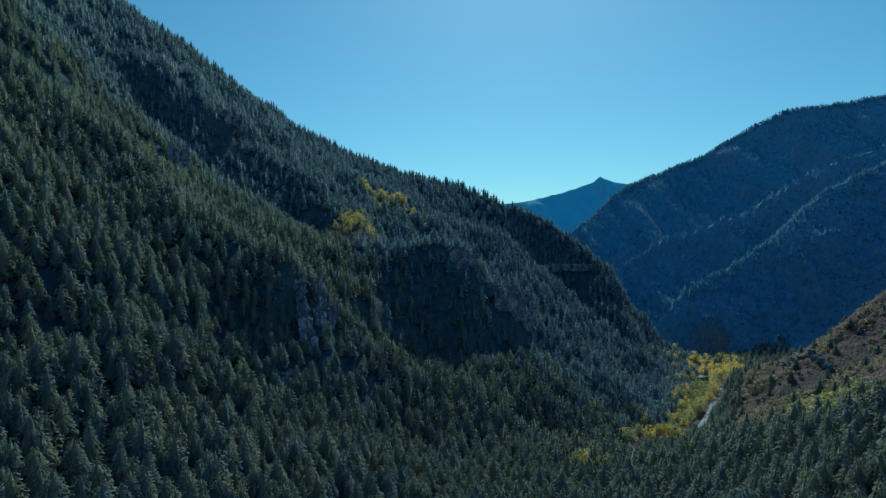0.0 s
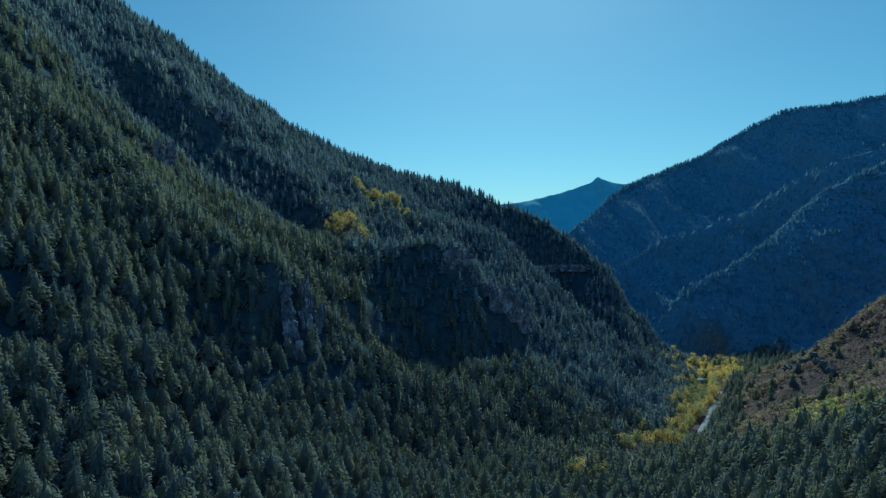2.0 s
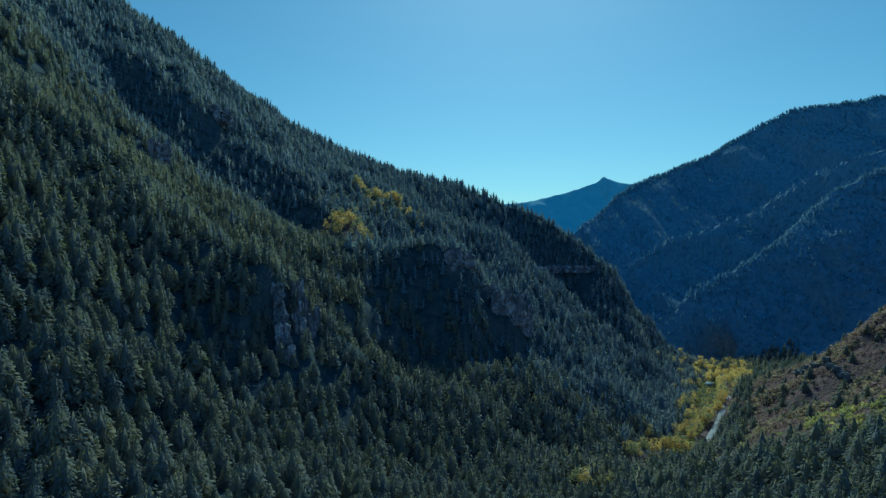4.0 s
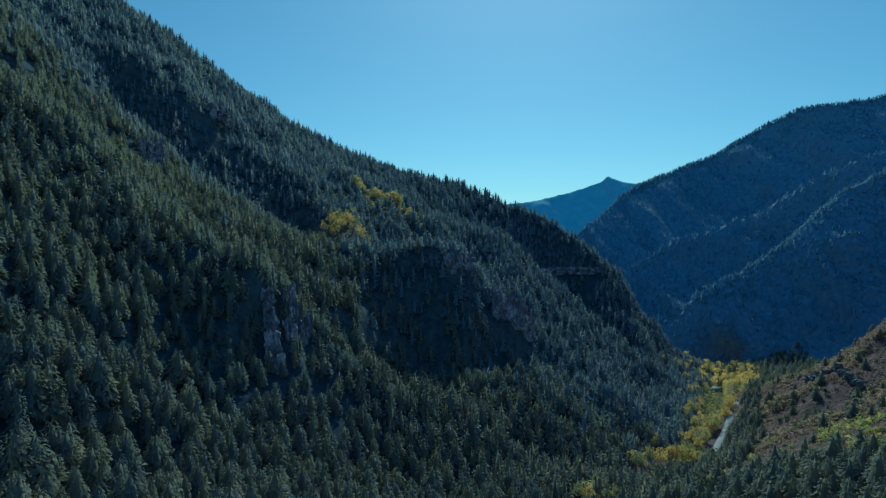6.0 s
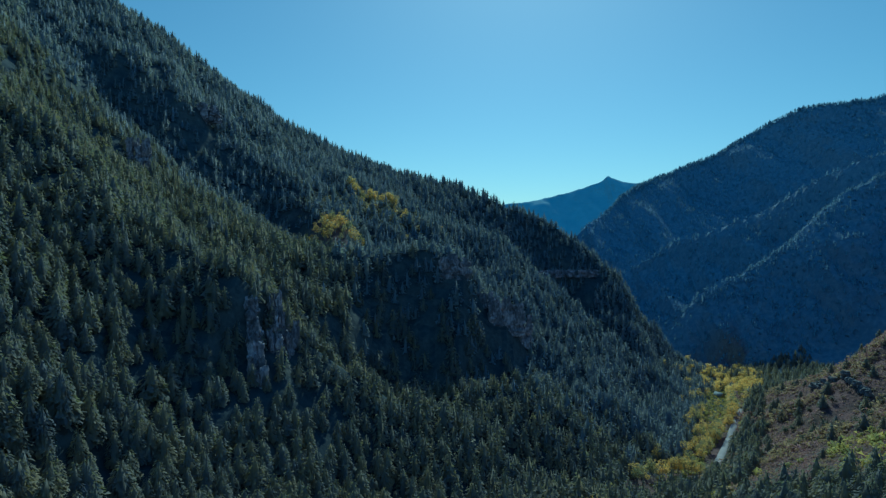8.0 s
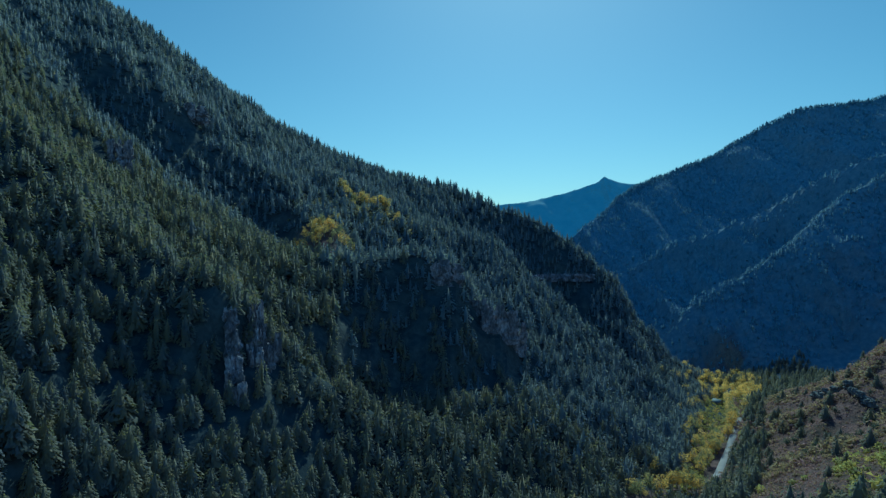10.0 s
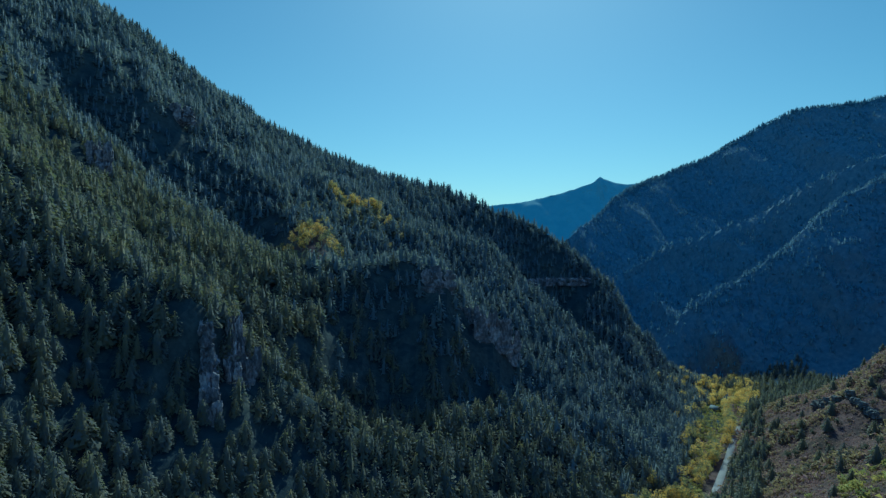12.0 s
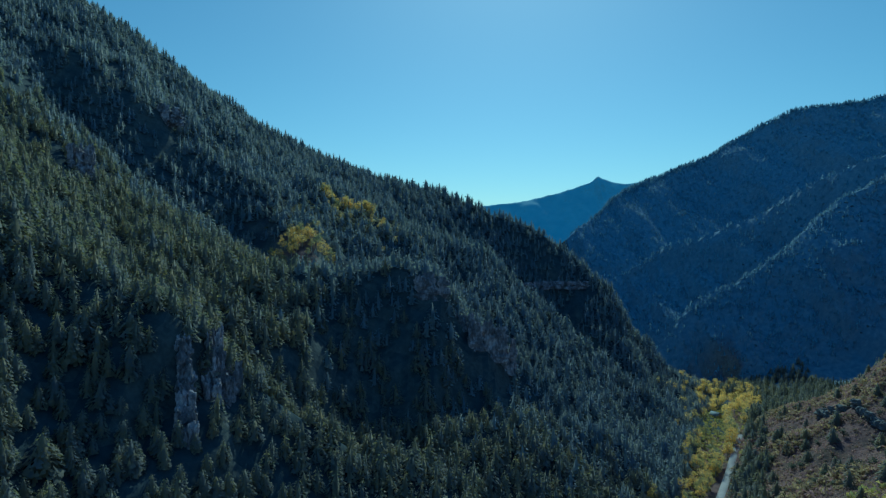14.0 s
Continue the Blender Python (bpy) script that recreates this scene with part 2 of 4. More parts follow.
NEAR_SPUR = [(-6, 4.8, 3.6), (-4.2, 4.3, 2.3), (-3.0, 4.1, 1.3), (-2.2, 3.9, 0.76), (-1.68, 3.7, 0.36), (-1.4, 3.55, 0.15), (-1.16, 3.5, 0.02), (-0.87, 3.45, -0.06), (-0.74, 3.6, -0.25), (-0.46, 3.65, -0.52), (-0.17, 3.72, -0.75), (0.12, 3.8, -0.8), (0.4, 3.95, -1.0)]
NEAR_FRONT = [(-3.0, 0.5), (-1.6, 0.45), (-1.2, 0.55), (-1.04, 0.92), (-0.88, 1.08), (-0.72, 1.0), (-0.58, 0.62), (-0.45, 0.52), (-0.17, 0.42), (0.4, 0.4)]
NEAR_BACK = [(-2.0, 0.1), (-1.0, 0.25), (-0.7, 0.5), (-0.2, 0.75), (0.1, 0.8)]
LOWER_SLOPE = [(-5, 3.0, 2.6), (-3.0, 3.0, 1.1), (-2.2, 3.0, 0.5), (-1.6, 3.0, 0.07), (-1.4, 3.0, -0.1), (-1.2, 3.0, -0.25), (-1.03, 3.0, -0.4), (-0.8, 3.0, -0.58), (-0.55, 3.0, -0.8), (-0.3, 3.0, -0.98), (0.0, 3.0, -1.12), (0.4, 3.0, -1.2)]
CLIFF_SPUR = [(-6, 5.5, 4.0), (-4.5, 5.2, 2.7), (-3.5, 4.9, 1.8), (-2.82, 4.8, 1.15), (-2.43, 5.05, 0.86), (-2.05, 5.15, 0.56), (-1.6, 5.0, 0.34), (-1.2, 4.85, 0.16), (-0.85, 4.8, 0.06), (-0.5, 5.0, 0.0), (-0.15, 5.2, 0.04), (0.22, 5.25, 0.0), (0.38, 5.3, -0.2), (0.57, 5.25, -0.4), (0.77, 5.4, -0.6), (1.1, 5.4, -0.92), (1.6, 5.5, -1.24), (2.1, 5.6, -1.5)]
CLIFF_FRONT = [(-2.5, 0.45), (-1.6, 0.3), (-1.2, 0.2), (-0.85, 0.35), (-0.55, 0.85), (-0.1, 1.15), (0.45, 1.1), (0.8, 0.8), (1.2, 0.55)]
CLIFF_BACK = [(-2.5, -0.05), (-1.6, 0.1), (-0.6, 0.25), (-0.3, 0.2), (0.4, 0.06), (1.2, 0.0)]
APRON = [(-0.5, 4.2, -0.85), (0.0, 4.25, -0.85), (0.4, 4.42, -0.82), (0.75, 4.8, -0.85), (1.2, 5.1, -1.05), (1.6, 5.2, -1.27), (1.95, 5.4, -1.44)]
BACK_SPUR = [(-0.5, 7.3, 0.52), (0.2, 7.3, 0.3), (0.6, 7.07, 0.19), (0.76, 7.0, 0.12), (1.0, 6.65, -0.2), (1.36, 6.6, -0.52), (1.7, 6.6, -0.82), (2.2, 6.6, -1.2), (2.6, 6.7, -1.5)]
GORGE_FLANK = [(0.6, 7.0, -0.4), (1.38, 7.0, -0.8), (2.3, 7.3, -1.15), (3.0, 7.6, -1.45)]
LEFT_MOUNTAIN = [(-7, 8.0, 5.0), (-4.6, 8.1, 3.5), (-3.53, 8.4, 2.78), (-2.65, 8.8, 2.12), (-1.6, 9.0, 1.45), (-0.52, 8.85, 1.05), (0.3, 8.7, 0.9), (0.94, 8.5, 0.58), (1.34, 8.5, 0.48), (1.72, 8.4, 0.22), (1.94, 8.25, 0.0),
                 (2.06, 8.1, -0.15), (2.16, 8.0, -0.28), (2.26, 7.95, -0.47), (2.42, 8.0, -0.78), (2.7, 8.1, -1.0), (3.0, 8.15, -1.25), (3.37, 8.2, -1.48)]
MOUNTAIN_FALL = [(-3.5, 0.36), (-2.35, 0.27), (-1.4, 0.27), (-0.6, 0.3), (0.2, 0.48), (0.94, 0.95), (1.6, 1.0), (2.3, 0.75)]
DRY_HILL = [(2.0, 4.3, -1.42), (2.2, 4.45, -1.29), (2.8, 4.85, -1.03), (3.4, 5.35, -0.78), (4.0, 5.6, -0.46), (5.5, 5.8, 0.6), (9.0, 6.4, 2.2)]
SPUR_BACK = [(4.9, 1.4), (6.0, 1.1), (8.0, 0.9)]
HILL_BACK = [(2.8, 0.3), (3.4, 0.45), (4.2, 0.8)]
FAR_SPUR = [(3.0, 10.1, -1.75), (3.35, 10.1, -1.5), (3.6, 10.1, -1.2), (3.75, 10.1, -1.03), (4.12, 10.2, -0.67), (4.56, 10.2, -0.37), (5.15, 10.3, -0.08), (5.6, 10.3, 0.19), (6.11, 10.4, 0.61), (6.63, 10.5, 1.01), (7.32, 10.6, 1.32), (9.1, 10.8, 2.0), (12, 11, 3.2)]
MID_RIDGE = [(4.06, 13.6, -0.36), (4.93, 13.5, 0.2), (5.46, 13.2, 0.45), (5.95, 13.0, 0.66), (6.43, 12.8, 0.85), (6.88, 12.6, 1.21), (7.25, 12.3, 1.42), (7.5, 12.0, 1.57), (8.17, 11.8, 1.87), (10, 12, 2.5), (14, 13, 4.0)]
RIGHT_MOUNTAIN = [(1.5, 15.0, -1.3), (3.4, 15.0, 0.61), (4.92, 16.5, 1.66), (6.16, 17.5, 2.17), (7.46, 18.0, 2.66), (8.27, 18.0, 3.07), (9.07, 18.0, 3.52), (9.97, 17.6, 4.07), (10.66, 17.2, 4.06), (11.86, 17.0, 4.22), (18, 17, 5.2)]
BLUE_PEAK = [(-6, 38, 2.0), (2, 38, 2.6), (5.05, 38, 2.95), (7.4, 38.4, 3.54), (8.8, 38.6, 3.98), (9.6, 38.6, 4.34), (9.95, 38.6, 4.64), (10.2, 38.6, 4.48), (10.8, 38.6, 4.27), (11.7, 38.6, 4.15), (18, 39, 5.0)]


def land(x, y):
    """Height of the ground, in walk lengths above the camera's first place."""
    w = fbm(x, y, 1.1, 3, 3) * (0.10 + 0.14 * np.clip((y - 9) / 2, 0, 1) * np.clip((16 - y) / 2, 0, 1))
    xw, yw = x + fbm(x, y, 0.5, 3, 8) * 0.10, y + w
    side = x - valley_x(y)
    rise = np.where(side > 0, np.interp(y, [5.5, 6.8], [0.41, 0.12]), np.interp(y, [2.0, 3.0, 4.5, 5.5], [0.33, 0.19, 0.25, 0.38]))
    base = valley_z(y) + rise * np.clip(np.abs(side) - 0.13, 0, np.interp(y, [8, 10], [9, 2.0]))
    parts = [ridge(xw, yw, NEAR_SPUR, NEAR_FRONT, NEAR_BACK, 0.06, 0.5), ridge(xw, yw, LOWER_SLOPE, 0.25, 0.05), ridge(xw, yw, CLIFF_SPUR, CLIFF_FRONT, CLIFF_BACK, 0.10, 0.3, 64) - 0.6 * np.maximum(0, yw - 7.0), ridge(xw, yw, APRON, 0.42, 0.6, 0.1, 0.6, 66),
             ridge(xw, yw, BACK_SPUR, 0.5, 0.8, 0.1, 0.35, 67),
             ridge(xw, yw, LEFT_MOUNTAIN, MOUNTAIN_FALL, 0.7, 0.22, 0.9, 68) - 0.5 * np.maximum(0, 6.62 + 0.1 * fbm(x, y, 0.4, 3, 79) - yw) * np.clip((-0.8 - x) / 0.5, 0, 1),
             ridge(xw, yw, GORGE_FLANK, 0.35, 0.5, 0.12, 0.4, 71), ridge(xw, yw, DRY_HILL, 0.12, HILL_BACK),
             ridge(xw, yw, FAR_SPUR, 0.85, SPUR_BACK, 0.2, 0.7, 70, 0.08), ridge(xw, yw, MID_RIDGE, 0.90, 1.0, 0.2, 0.8, 73, 0.08), ridge(xw, yw, RIGHT_MOUNTAIN, 0.80, 1.0, 0.2, 1.2, 72, 0.06), ridge(xw, yw, BLUE_PEAK, 0.9, 0.5, 0.25, 2.4, 74)]
    h = base
    for p in parts:
        k = 0.03
        s = np.clip(0.5 + (p - h) / (2 * k), 0, 1)
        h = h + (p - h) * s + k * s * (1 - s)
    off = np.clip((np.abs(x - valley_x(y)) - 0.1) / 0.3, 0, 1)
    grow = np.clip((y - 6) / 12, 0.0, 1.6)
    return h + off * (fbm(x, y, 0.35, 4, 21) * 0.045 + fbm(x, y, 1.6, 5, 33) * np.interp(y, [16, 22], [0.10, 0.03]) * grow)


def spaced(stops):
    out = [stops[0][0]]
    for (a, _), (b, step) in zip(stops, stops[1:]):
        n = max(1, round((b - a) / step))
        out += [a + (b - a) * (k + 1) / n for k in range(n)]
    return np.array(out)


def mesh_from(name, verts, faces, mat, normals=None):
    me = bpy.data.meshes.new(name)
    verts, faces = np.asarray(verts, dtype=np.float32), np.asarray(faces, dtype=np.int32)
    k = faces.shape[1]
    me.vertices.add(len(verts)), me.loops.add(faces.size), me.polygons.add(len(faces))
    me.vertices.foreach_set("co", verts.ravel())
    me.loops.foreach_set("vertex_index", faces.ravel())
    me.polygons.foreach_set("loop_start", np.arange(0, faces.size, k, dtype=np.int32))
    me.update(calc_edges=True)
    if normals is not None:
        me.attributes.new("custom_normal", "FLOAT_VECTOR", "POINT").data.foreach_set("vector", np.asarray(normals, dtype=np.float32).ravel())
    me.materials.append(mat)
    return me


def metres(x, y, z):
    return np.stack([x * METRES, y * METRES, z * METRES + EYE], -1)


# ---- where things grow ----
CLEARINGS = [(-0.68, 3.44, 0.075), (-0.71, 3.14, 0.045), (-0.73, 3.22, 0.06), (-0.75, 3.3, 0.055), (-0.79, 3.36, 0.05), (0.17, 5.06, 0.16), (0.40, 5.08, 0.12), (0.58, 5.02, 0.16), (-0.67, 3.38, 0.055), (-2.24, 5.03, 0.1), (-2.36, 6.66, 0.14)] + [(1.1 + 0.13 * k, 7.06 + 0.13 * k, 0.12) for k in range(7)]


VALLEY_GROVES = [(1.60, 4.52, 5), (1.70, 4.46, 6), (1.43, 4.34, 4), (1.28, 4.24, 3), (0.80, 3.36, 4), (0.88, 3.46, 3)]


def conifer_cover(x, y, clear=True):
    """How densely conifers stand, 0 to 1."""
    vx = valley_x(y)
    left = (x < vx - 0.05) & (x < road_x(y) - 0.1) & (x < vx - 0.05 - 0.17 * ((y > 4.35) & (y < 7.4))) & (y < 10)
    flat = (x > vx - 0.3) & (y < 4.5) & ((y + 1.05 * (x - 1.3) < 3.46) | (x < road_x(y) - 0.05)) & ((np.abs(x - road_x(y)) > 0.036) | (y < 3.5))
    strip = (y >= 4.2) & (y < 6.3) & (x > road_x(y) + 0.055) & (x < vx + 0.36)
    verge = (y > 3.7) & (y < 4.45) & (np.abs(x - road_x(y)) > 0.038) & (x > road_x(y) - 0.12) & (x < road_x(y) + 0.35)
    mouth = (y >= 6.7) & (y < 8.9) & (x > vx + np.interp(y, [7.2, 7.5, 8.3, 8.6], [0.2, 0.45, 0.35, -0.3])) & (x < vx + 2.6)
    c = np.where(left | flat | verge, 1.0, np.where(strip, np.where(y > 4.5, 0.45, 0.75), np.where(mouth, 0.75, 0.0)))
    bench = np.exp(-((x + 0.75) / 0.55) ** 2 - ((y - 6.75 - 0.75 * (x + 0.75)) / 0.3) ** 2)
    grove = 1.6 * np.exp(-((x + 0.86) / 0.26) ** 4 - ((y - 5.58) / 0.26) ** 4) + 1.6 * np.exp(-((x + 0.5) / 0.38) ** 4 - ((y - 6.98 - 0.2 * (x + 0.6)) / 0.2) ** 4)
    for cx, cy, r in VALLEY_GROVES:
        c = c * (1 - np.exp(-((x - cx + 0.05) / 0.10) ** 4 - ((y - cy + 0.13) / 0.18) ** 4))
    for cx, cy, r in CLEARINGS if clear else []:
        c = c * (1 - np.exp(-((x - cx) / r) ** 4 - ((y - cy) / r) ** 4))
    return c * (1 - 0.45 * bench) * np.clip(1 - grove, 0, 1)


def haze_cover(x, y):
    """Where a blue haze colour covers the far mountains in place of dry grass."""
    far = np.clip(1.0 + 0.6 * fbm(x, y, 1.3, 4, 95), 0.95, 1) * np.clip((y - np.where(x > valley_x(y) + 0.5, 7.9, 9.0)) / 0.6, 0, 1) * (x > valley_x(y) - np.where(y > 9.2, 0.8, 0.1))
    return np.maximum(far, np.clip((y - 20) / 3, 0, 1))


gx = spaced([(-9, 0), (-4.5, 0.25), (-2.6, 0.06), (4.2, 0.04), (7, 0.08), (12, 0.11), (22, 0.4)])
gy = spaced([(-6, 0), (1, 0.3), (9.6, 0.038), (12, 0.06), (19, 0.11), (34, 0.5), (40, 0.12), (43, 0.5)])
GX, GY = np.meshgrid(gx, gy)
GZ = land(GX, GY)
nx, ny = len(gx), len(gy)
quad = (np.arange(ny - 1)[:, None] * nx + np.arange(nx - 1)[None, :]).ravel()
ground_mesh = mesh_from("ground", metres(GX, GY, GZ).reshape(-1, 3), np.stack([quad, quad + 1, quad + nx + 1, quad + nx], 1), GROUND)
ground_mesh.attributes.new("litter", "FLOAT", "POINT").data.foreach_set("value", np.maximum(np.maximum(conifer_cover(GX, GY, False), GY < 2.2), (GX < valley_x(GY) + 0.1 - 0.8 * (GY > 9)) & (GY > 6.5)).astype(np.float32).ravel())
# Masks for the painted haze: the far slopes, then the far peak.
ground_mesh.attributes.new("haze_tint", "FLOAT", "POINT").data.foreach_set("value", haze_cover(GX, GY).astype(np.float32).ravel())
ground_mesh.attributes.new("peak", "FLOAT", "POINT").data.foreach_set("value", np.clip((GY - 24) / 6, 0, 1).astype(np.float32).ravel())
ground_mesh.polygons.foreach_set("use_smooth", np.repeat((gy[:-1] < 8.9) | (gy[:-1] > 24), nx - 1))
tagged(new("ground", ground_mesh), "brush, forest litter and grey limestone of a mountain valley", "ground", kind="structure")


# ---- trees ----
def soft_crown(v, f, centre=None):
    """Turns the triangles outwards and gives their points normals between the spray's own and the crown's."""
    out = v - np.array((0, 0, 0.35)) if centre is None else v - np.array(centre)
    out = out * np.array((1, 1, 0.0 if centre is None else 1.0))
    out = out / (np.linalg.norm(out, axis=1, keepdims=True) + 1e-9) * 0.75 + np.array((0, 0, 0.6))
    face = np.cross(v[f[:, 1]] - v[f[:, 0]], v[f[:, 2]] - v[f[:, 0]])
    face = face / (np.linalg.norm(face, axis=1, keepdims=True) + 1e-9)
    away = (face * out[f].mean(axis=1)).sum(axis=1) < 0
    f[away] = f[away][:, ::-1]
    face[away] *= -1
    nrm = out * 0.9
    for k in range(3):
        nrm[f[:, k]] += face * 0.2
    return v, f, nrm / (np.linalg.norm(nrm, axis=1, keepdims=True) + 1e-9)


def conifer_shape(rng, sprays, wide=1.0, leaf=1.0):
    """A fir of height 1: an airy ovate crown of small drooping sprays round a thin dark heart. Gives points, triangles and normals."""
    v, f = [], []
    lean = rng.uniform(-0.02, 0.02, 2)
    swell = rng.uniform(0.68, 0.95)
    lobes = rng.uniform(0, 6.28, 3)

    def girth(h, a):
        bulge = 1 + 0.12 * math.sin(2 * a + lobes[0] + 9 * h) + 0.10 * math.sin(3 * a + lobes[1] - 14 * h)
        return wide * 0.30 * max(0.0, 1 - h) ** swell * min(1, 0.62 + 2.2 * h) * bulge + 0.008

    for k in range(sprays):
        h = 0.03 + 0.94 * (1 - math.sqrt(1 - (k + rng.uniform(0, 1)) / sprays * 0.985))
        h = h + 0.022 * math.sin(h * 60 + lobes[2])
        a = k * 2.39996 + rng.uniform(-0.5, 0.5)
        r = girth(h, a) * rng.uniform(0.82, 1.06)
        drop = r * rng.uniform(-0.05, 0.5)
        half = leaf * (0.10 * r + 0.008) * rng.uniform(0.7, 1.3)
        c, s = math.cos(a), math.sin(a)
        inner = rng.uniform(0.5, 0.7)
        tip = np.array((lean[0] * h + c * r, lean[1] * h + s * r, h - drop))
        root = np.array((lean[0] * h + c * r * inner, lean[1] * h + s * r * inner, h + 0.015))
        roll = rng.uniform(-0.5, 0.5)
        side = (np.array((-s, c, 0)) * math.cos(roll) + np.array((0, 0, 1)) * math.sin(roll)) * half
        b = len(v)
        v += [tuple(tip + side), tuple(root - side * 0.3), tuple(tip - side * 0.8 + (tip - root) * rng.uniform(-0.2, 0.3))]
        f.append((b, b + 1, b + 2))
    sides, belt = (5, [0.02, 0.2, 0.6]) if sprays > 200 else (3, [0.03, 0.45])
    b = len(v)
    for z in belt:
        for k in range(sides):
            a = k * 2 * math.pi / sides
            q = 0.42 * girth(z, a)
            v.append((lean[0] * z + q * math.cos(a), lean[1] * z + q * math.sin(a), z))
    for j in range(len(belt) - 1):
        for a in range(sides):
            p, q = b + j * sides + a, b + j * sides + (a + 1) % sides
            f += [(p, q, q + sides), (p, q + sides, p + sides)]
    v.append((lean[0], lean[1], 0.86))
    f += [(b + (len(belt) - 1) * sides + a, b + (len(belt) - 1) * sides + (a + 1) % sides, len(v) - 1) for a in range(sides)]
    return soft_crown(np.array(v), np.array(f))


def scatter(x0, x1, y0, y1, step, cover, rng, keep=1.0):
    """Uneven places of trees on the land in a rectangle of the plan."""
    nxs, nys = int((x1 - x0) / step), int((y1 - y0) / step)
    X, Y = np.meshgrid(x0 + (np.arange(nxs) + 0.5) * step, y0 + (np.arange(nys) + 0.5) * step)
    X = (X + rng.uniform(-0.48, 0.48, X.shape) * step).ravel()
    Y = (Y + rng.uniform(-0.48, 0.48, Y.shape) * step).ravel()
    gap = np.clip(1.1 + 1.2 * fbm(X, Y, 0.3, 3, 51), 0.8, 1)
    e = 0.02
    steep = np.hypot(land(X + e, Y) - land(X - e, Y), land(X, Y + e) - land(X, Y - e)) / (2 * e)
    chance = cover(X, Y) * gap * keep * np.maximum(np.interp(steep, [0.8, 1.2], [1, 0.65]), np.interp(Y, [4.1, 4.3, 6.6, 7.0], [0.95, 0, 0, 0.85]))
    ok = rng.random(X.shape) < chance
    return X[ok], Y[ok]


def planted(shapes, X, Y, heights, rng, sink=0.5):
    """Joins one of the shapes at each place into arrays of points and triangles."""
    Z = land(X, Y)
    P = metres(X, Y, Z)
    kind = rng.integers(0, len(shapes), len(X))
    vs, fs, ns, base = [], [], [], 0
    for k, (v, f, nv) in enumerate(shapes):
        m = kind == k
        p, hh, a = P[m], heights[m], rng.uniform(0, 6.28, m.sum())
        fat = rng.uniform(0.85, 1.2, m.sum())
        c, s = np.cos(a)[:, None], np.sin(a)[:, None]
        wide = (hh * fat)[:, None]
        x = (v[None, :, 0] * c - v[None, :, 1] * s) * wide + p[:, 0:1]
        y = (v[None, :, 0] * s + v[None, :, 1] * c) * wide + p[:, 1:2]
        z = v[None, :, 2] * hh[:, None] + p[:, 2:3] - sink
        vs.append(np.stack([x, y, z], -1).reshape(-1, 3))
        ns.append(np.stack([nv[None, :, 0] * c - nv[None, :, 1] * s, nv[None, :, 0] * s + nv[None, :, 1] * c, np.repeat(nv[None, :, 2], m.sum(), 0)], -1).reshape(-1, 3))
        fs.append((f[None] + (np.arange(m.sum()) * len(v))[:, None, None]).reshape(-1, 3) + base)
        base += m.sum() * len(v)
    return np.concatenate(vs), np.concatenate(fs), np.concatenate(ns)


rng = np.random.default_rng(7)
finest_shapes = [conifer_shape(rng, 470, w, 0.97) for w in (1.1, 0.98, 1.25, 1.05, 1.18, 0.92)]
fine_shapes = [conifer_shape(rng, 260, w, 1.25) for w in (1.1, 0.98, 1.25, 1.05, 1.18)]
mid_shapes = [conifer_shape(rng, 112, w, 1.8) for w in (1.12, 1.0, 1.22, 1.08, 0.95, 1.25)]
far_shapes = [conifer_shape(rng, 42, w, 2.8) for w in (1.12, 1.02, 1.22, 1.0, 1.18, 1.08)]
tiny_shapes = [conifer_shape(rng, 9, w, 5.0) for w in (1.5, 1.35, 1.6, 1.25)]


def conifer_heights(X, Y, rng):
    return 14.8 * np.clip(rng.normal(1, 0.19, len(X)), 0.5, 1.5) * (1 + 0.35 * fbm(X, Y, 0.5, 2, 77)) * np.where((X > 0.6) & (Y < 3.7), 1.25, 1)


def part(name, mesh, parent, label=""):
    ob = new(name, mesh)
    ob.parent = parent
    if label:
        ob["label"] = label
    return ob


def tube(points, radii, sides):
    """A tapered tube through points."""
    v, f = [], []
    for p, r in zip(points, radii):
        v += [(p[0] + r * math.cos(2 * math.pi * k / sides), p[1] + r * math.sin(2 * math.pi * k / sides), p[2]) for k in range(sides)]
    for j in range(len(points) - 1):
        for k in range(sides):
            f.append((j * sides + k, j * sides + (k + 1) % sides, (j + 1) * sides + (k + 1) % sides, (j + 1) * sides + k))
    return v, f


def conifer_thing(shape, label, name='conifer'):
    """A single fir of height 1 with its trunk and its crown."""
    root = tagged(new(name), label, "tree", "conifers on the slope")
    v, f = tube([(0, 0, -0.08), (0, 0, 0.1), (0, 0, 0.5), (0, 0, 0.93)], [0.022, 0.017, 0.011, 0.003], 6)
    part("trunk", mesh_from("trunk", v, f, BARK), root)
    part("crown", mesh_from("crown", shape[0], shape[1], NEEDLES, shape[2]), root)
    return root


def stand(ob, x, y, size, turn, first, sink=0.0, fat=1.0):
    """Places ob, or a copy of it, on the land."""
    m = Matrix.Translation((x * METRES, y * METRES, float(land(np.array([x]), np.array([y]))[0]) * METRES + EYE - sink)) @ Matrix.Rotation(turn, 4, "Z")
    if first:
        o = ob
        o.matrix_basis = m
    else:
        o = copy_thing(ob, m)
    o.scale = (size * fat, size * fat, size)
    return o


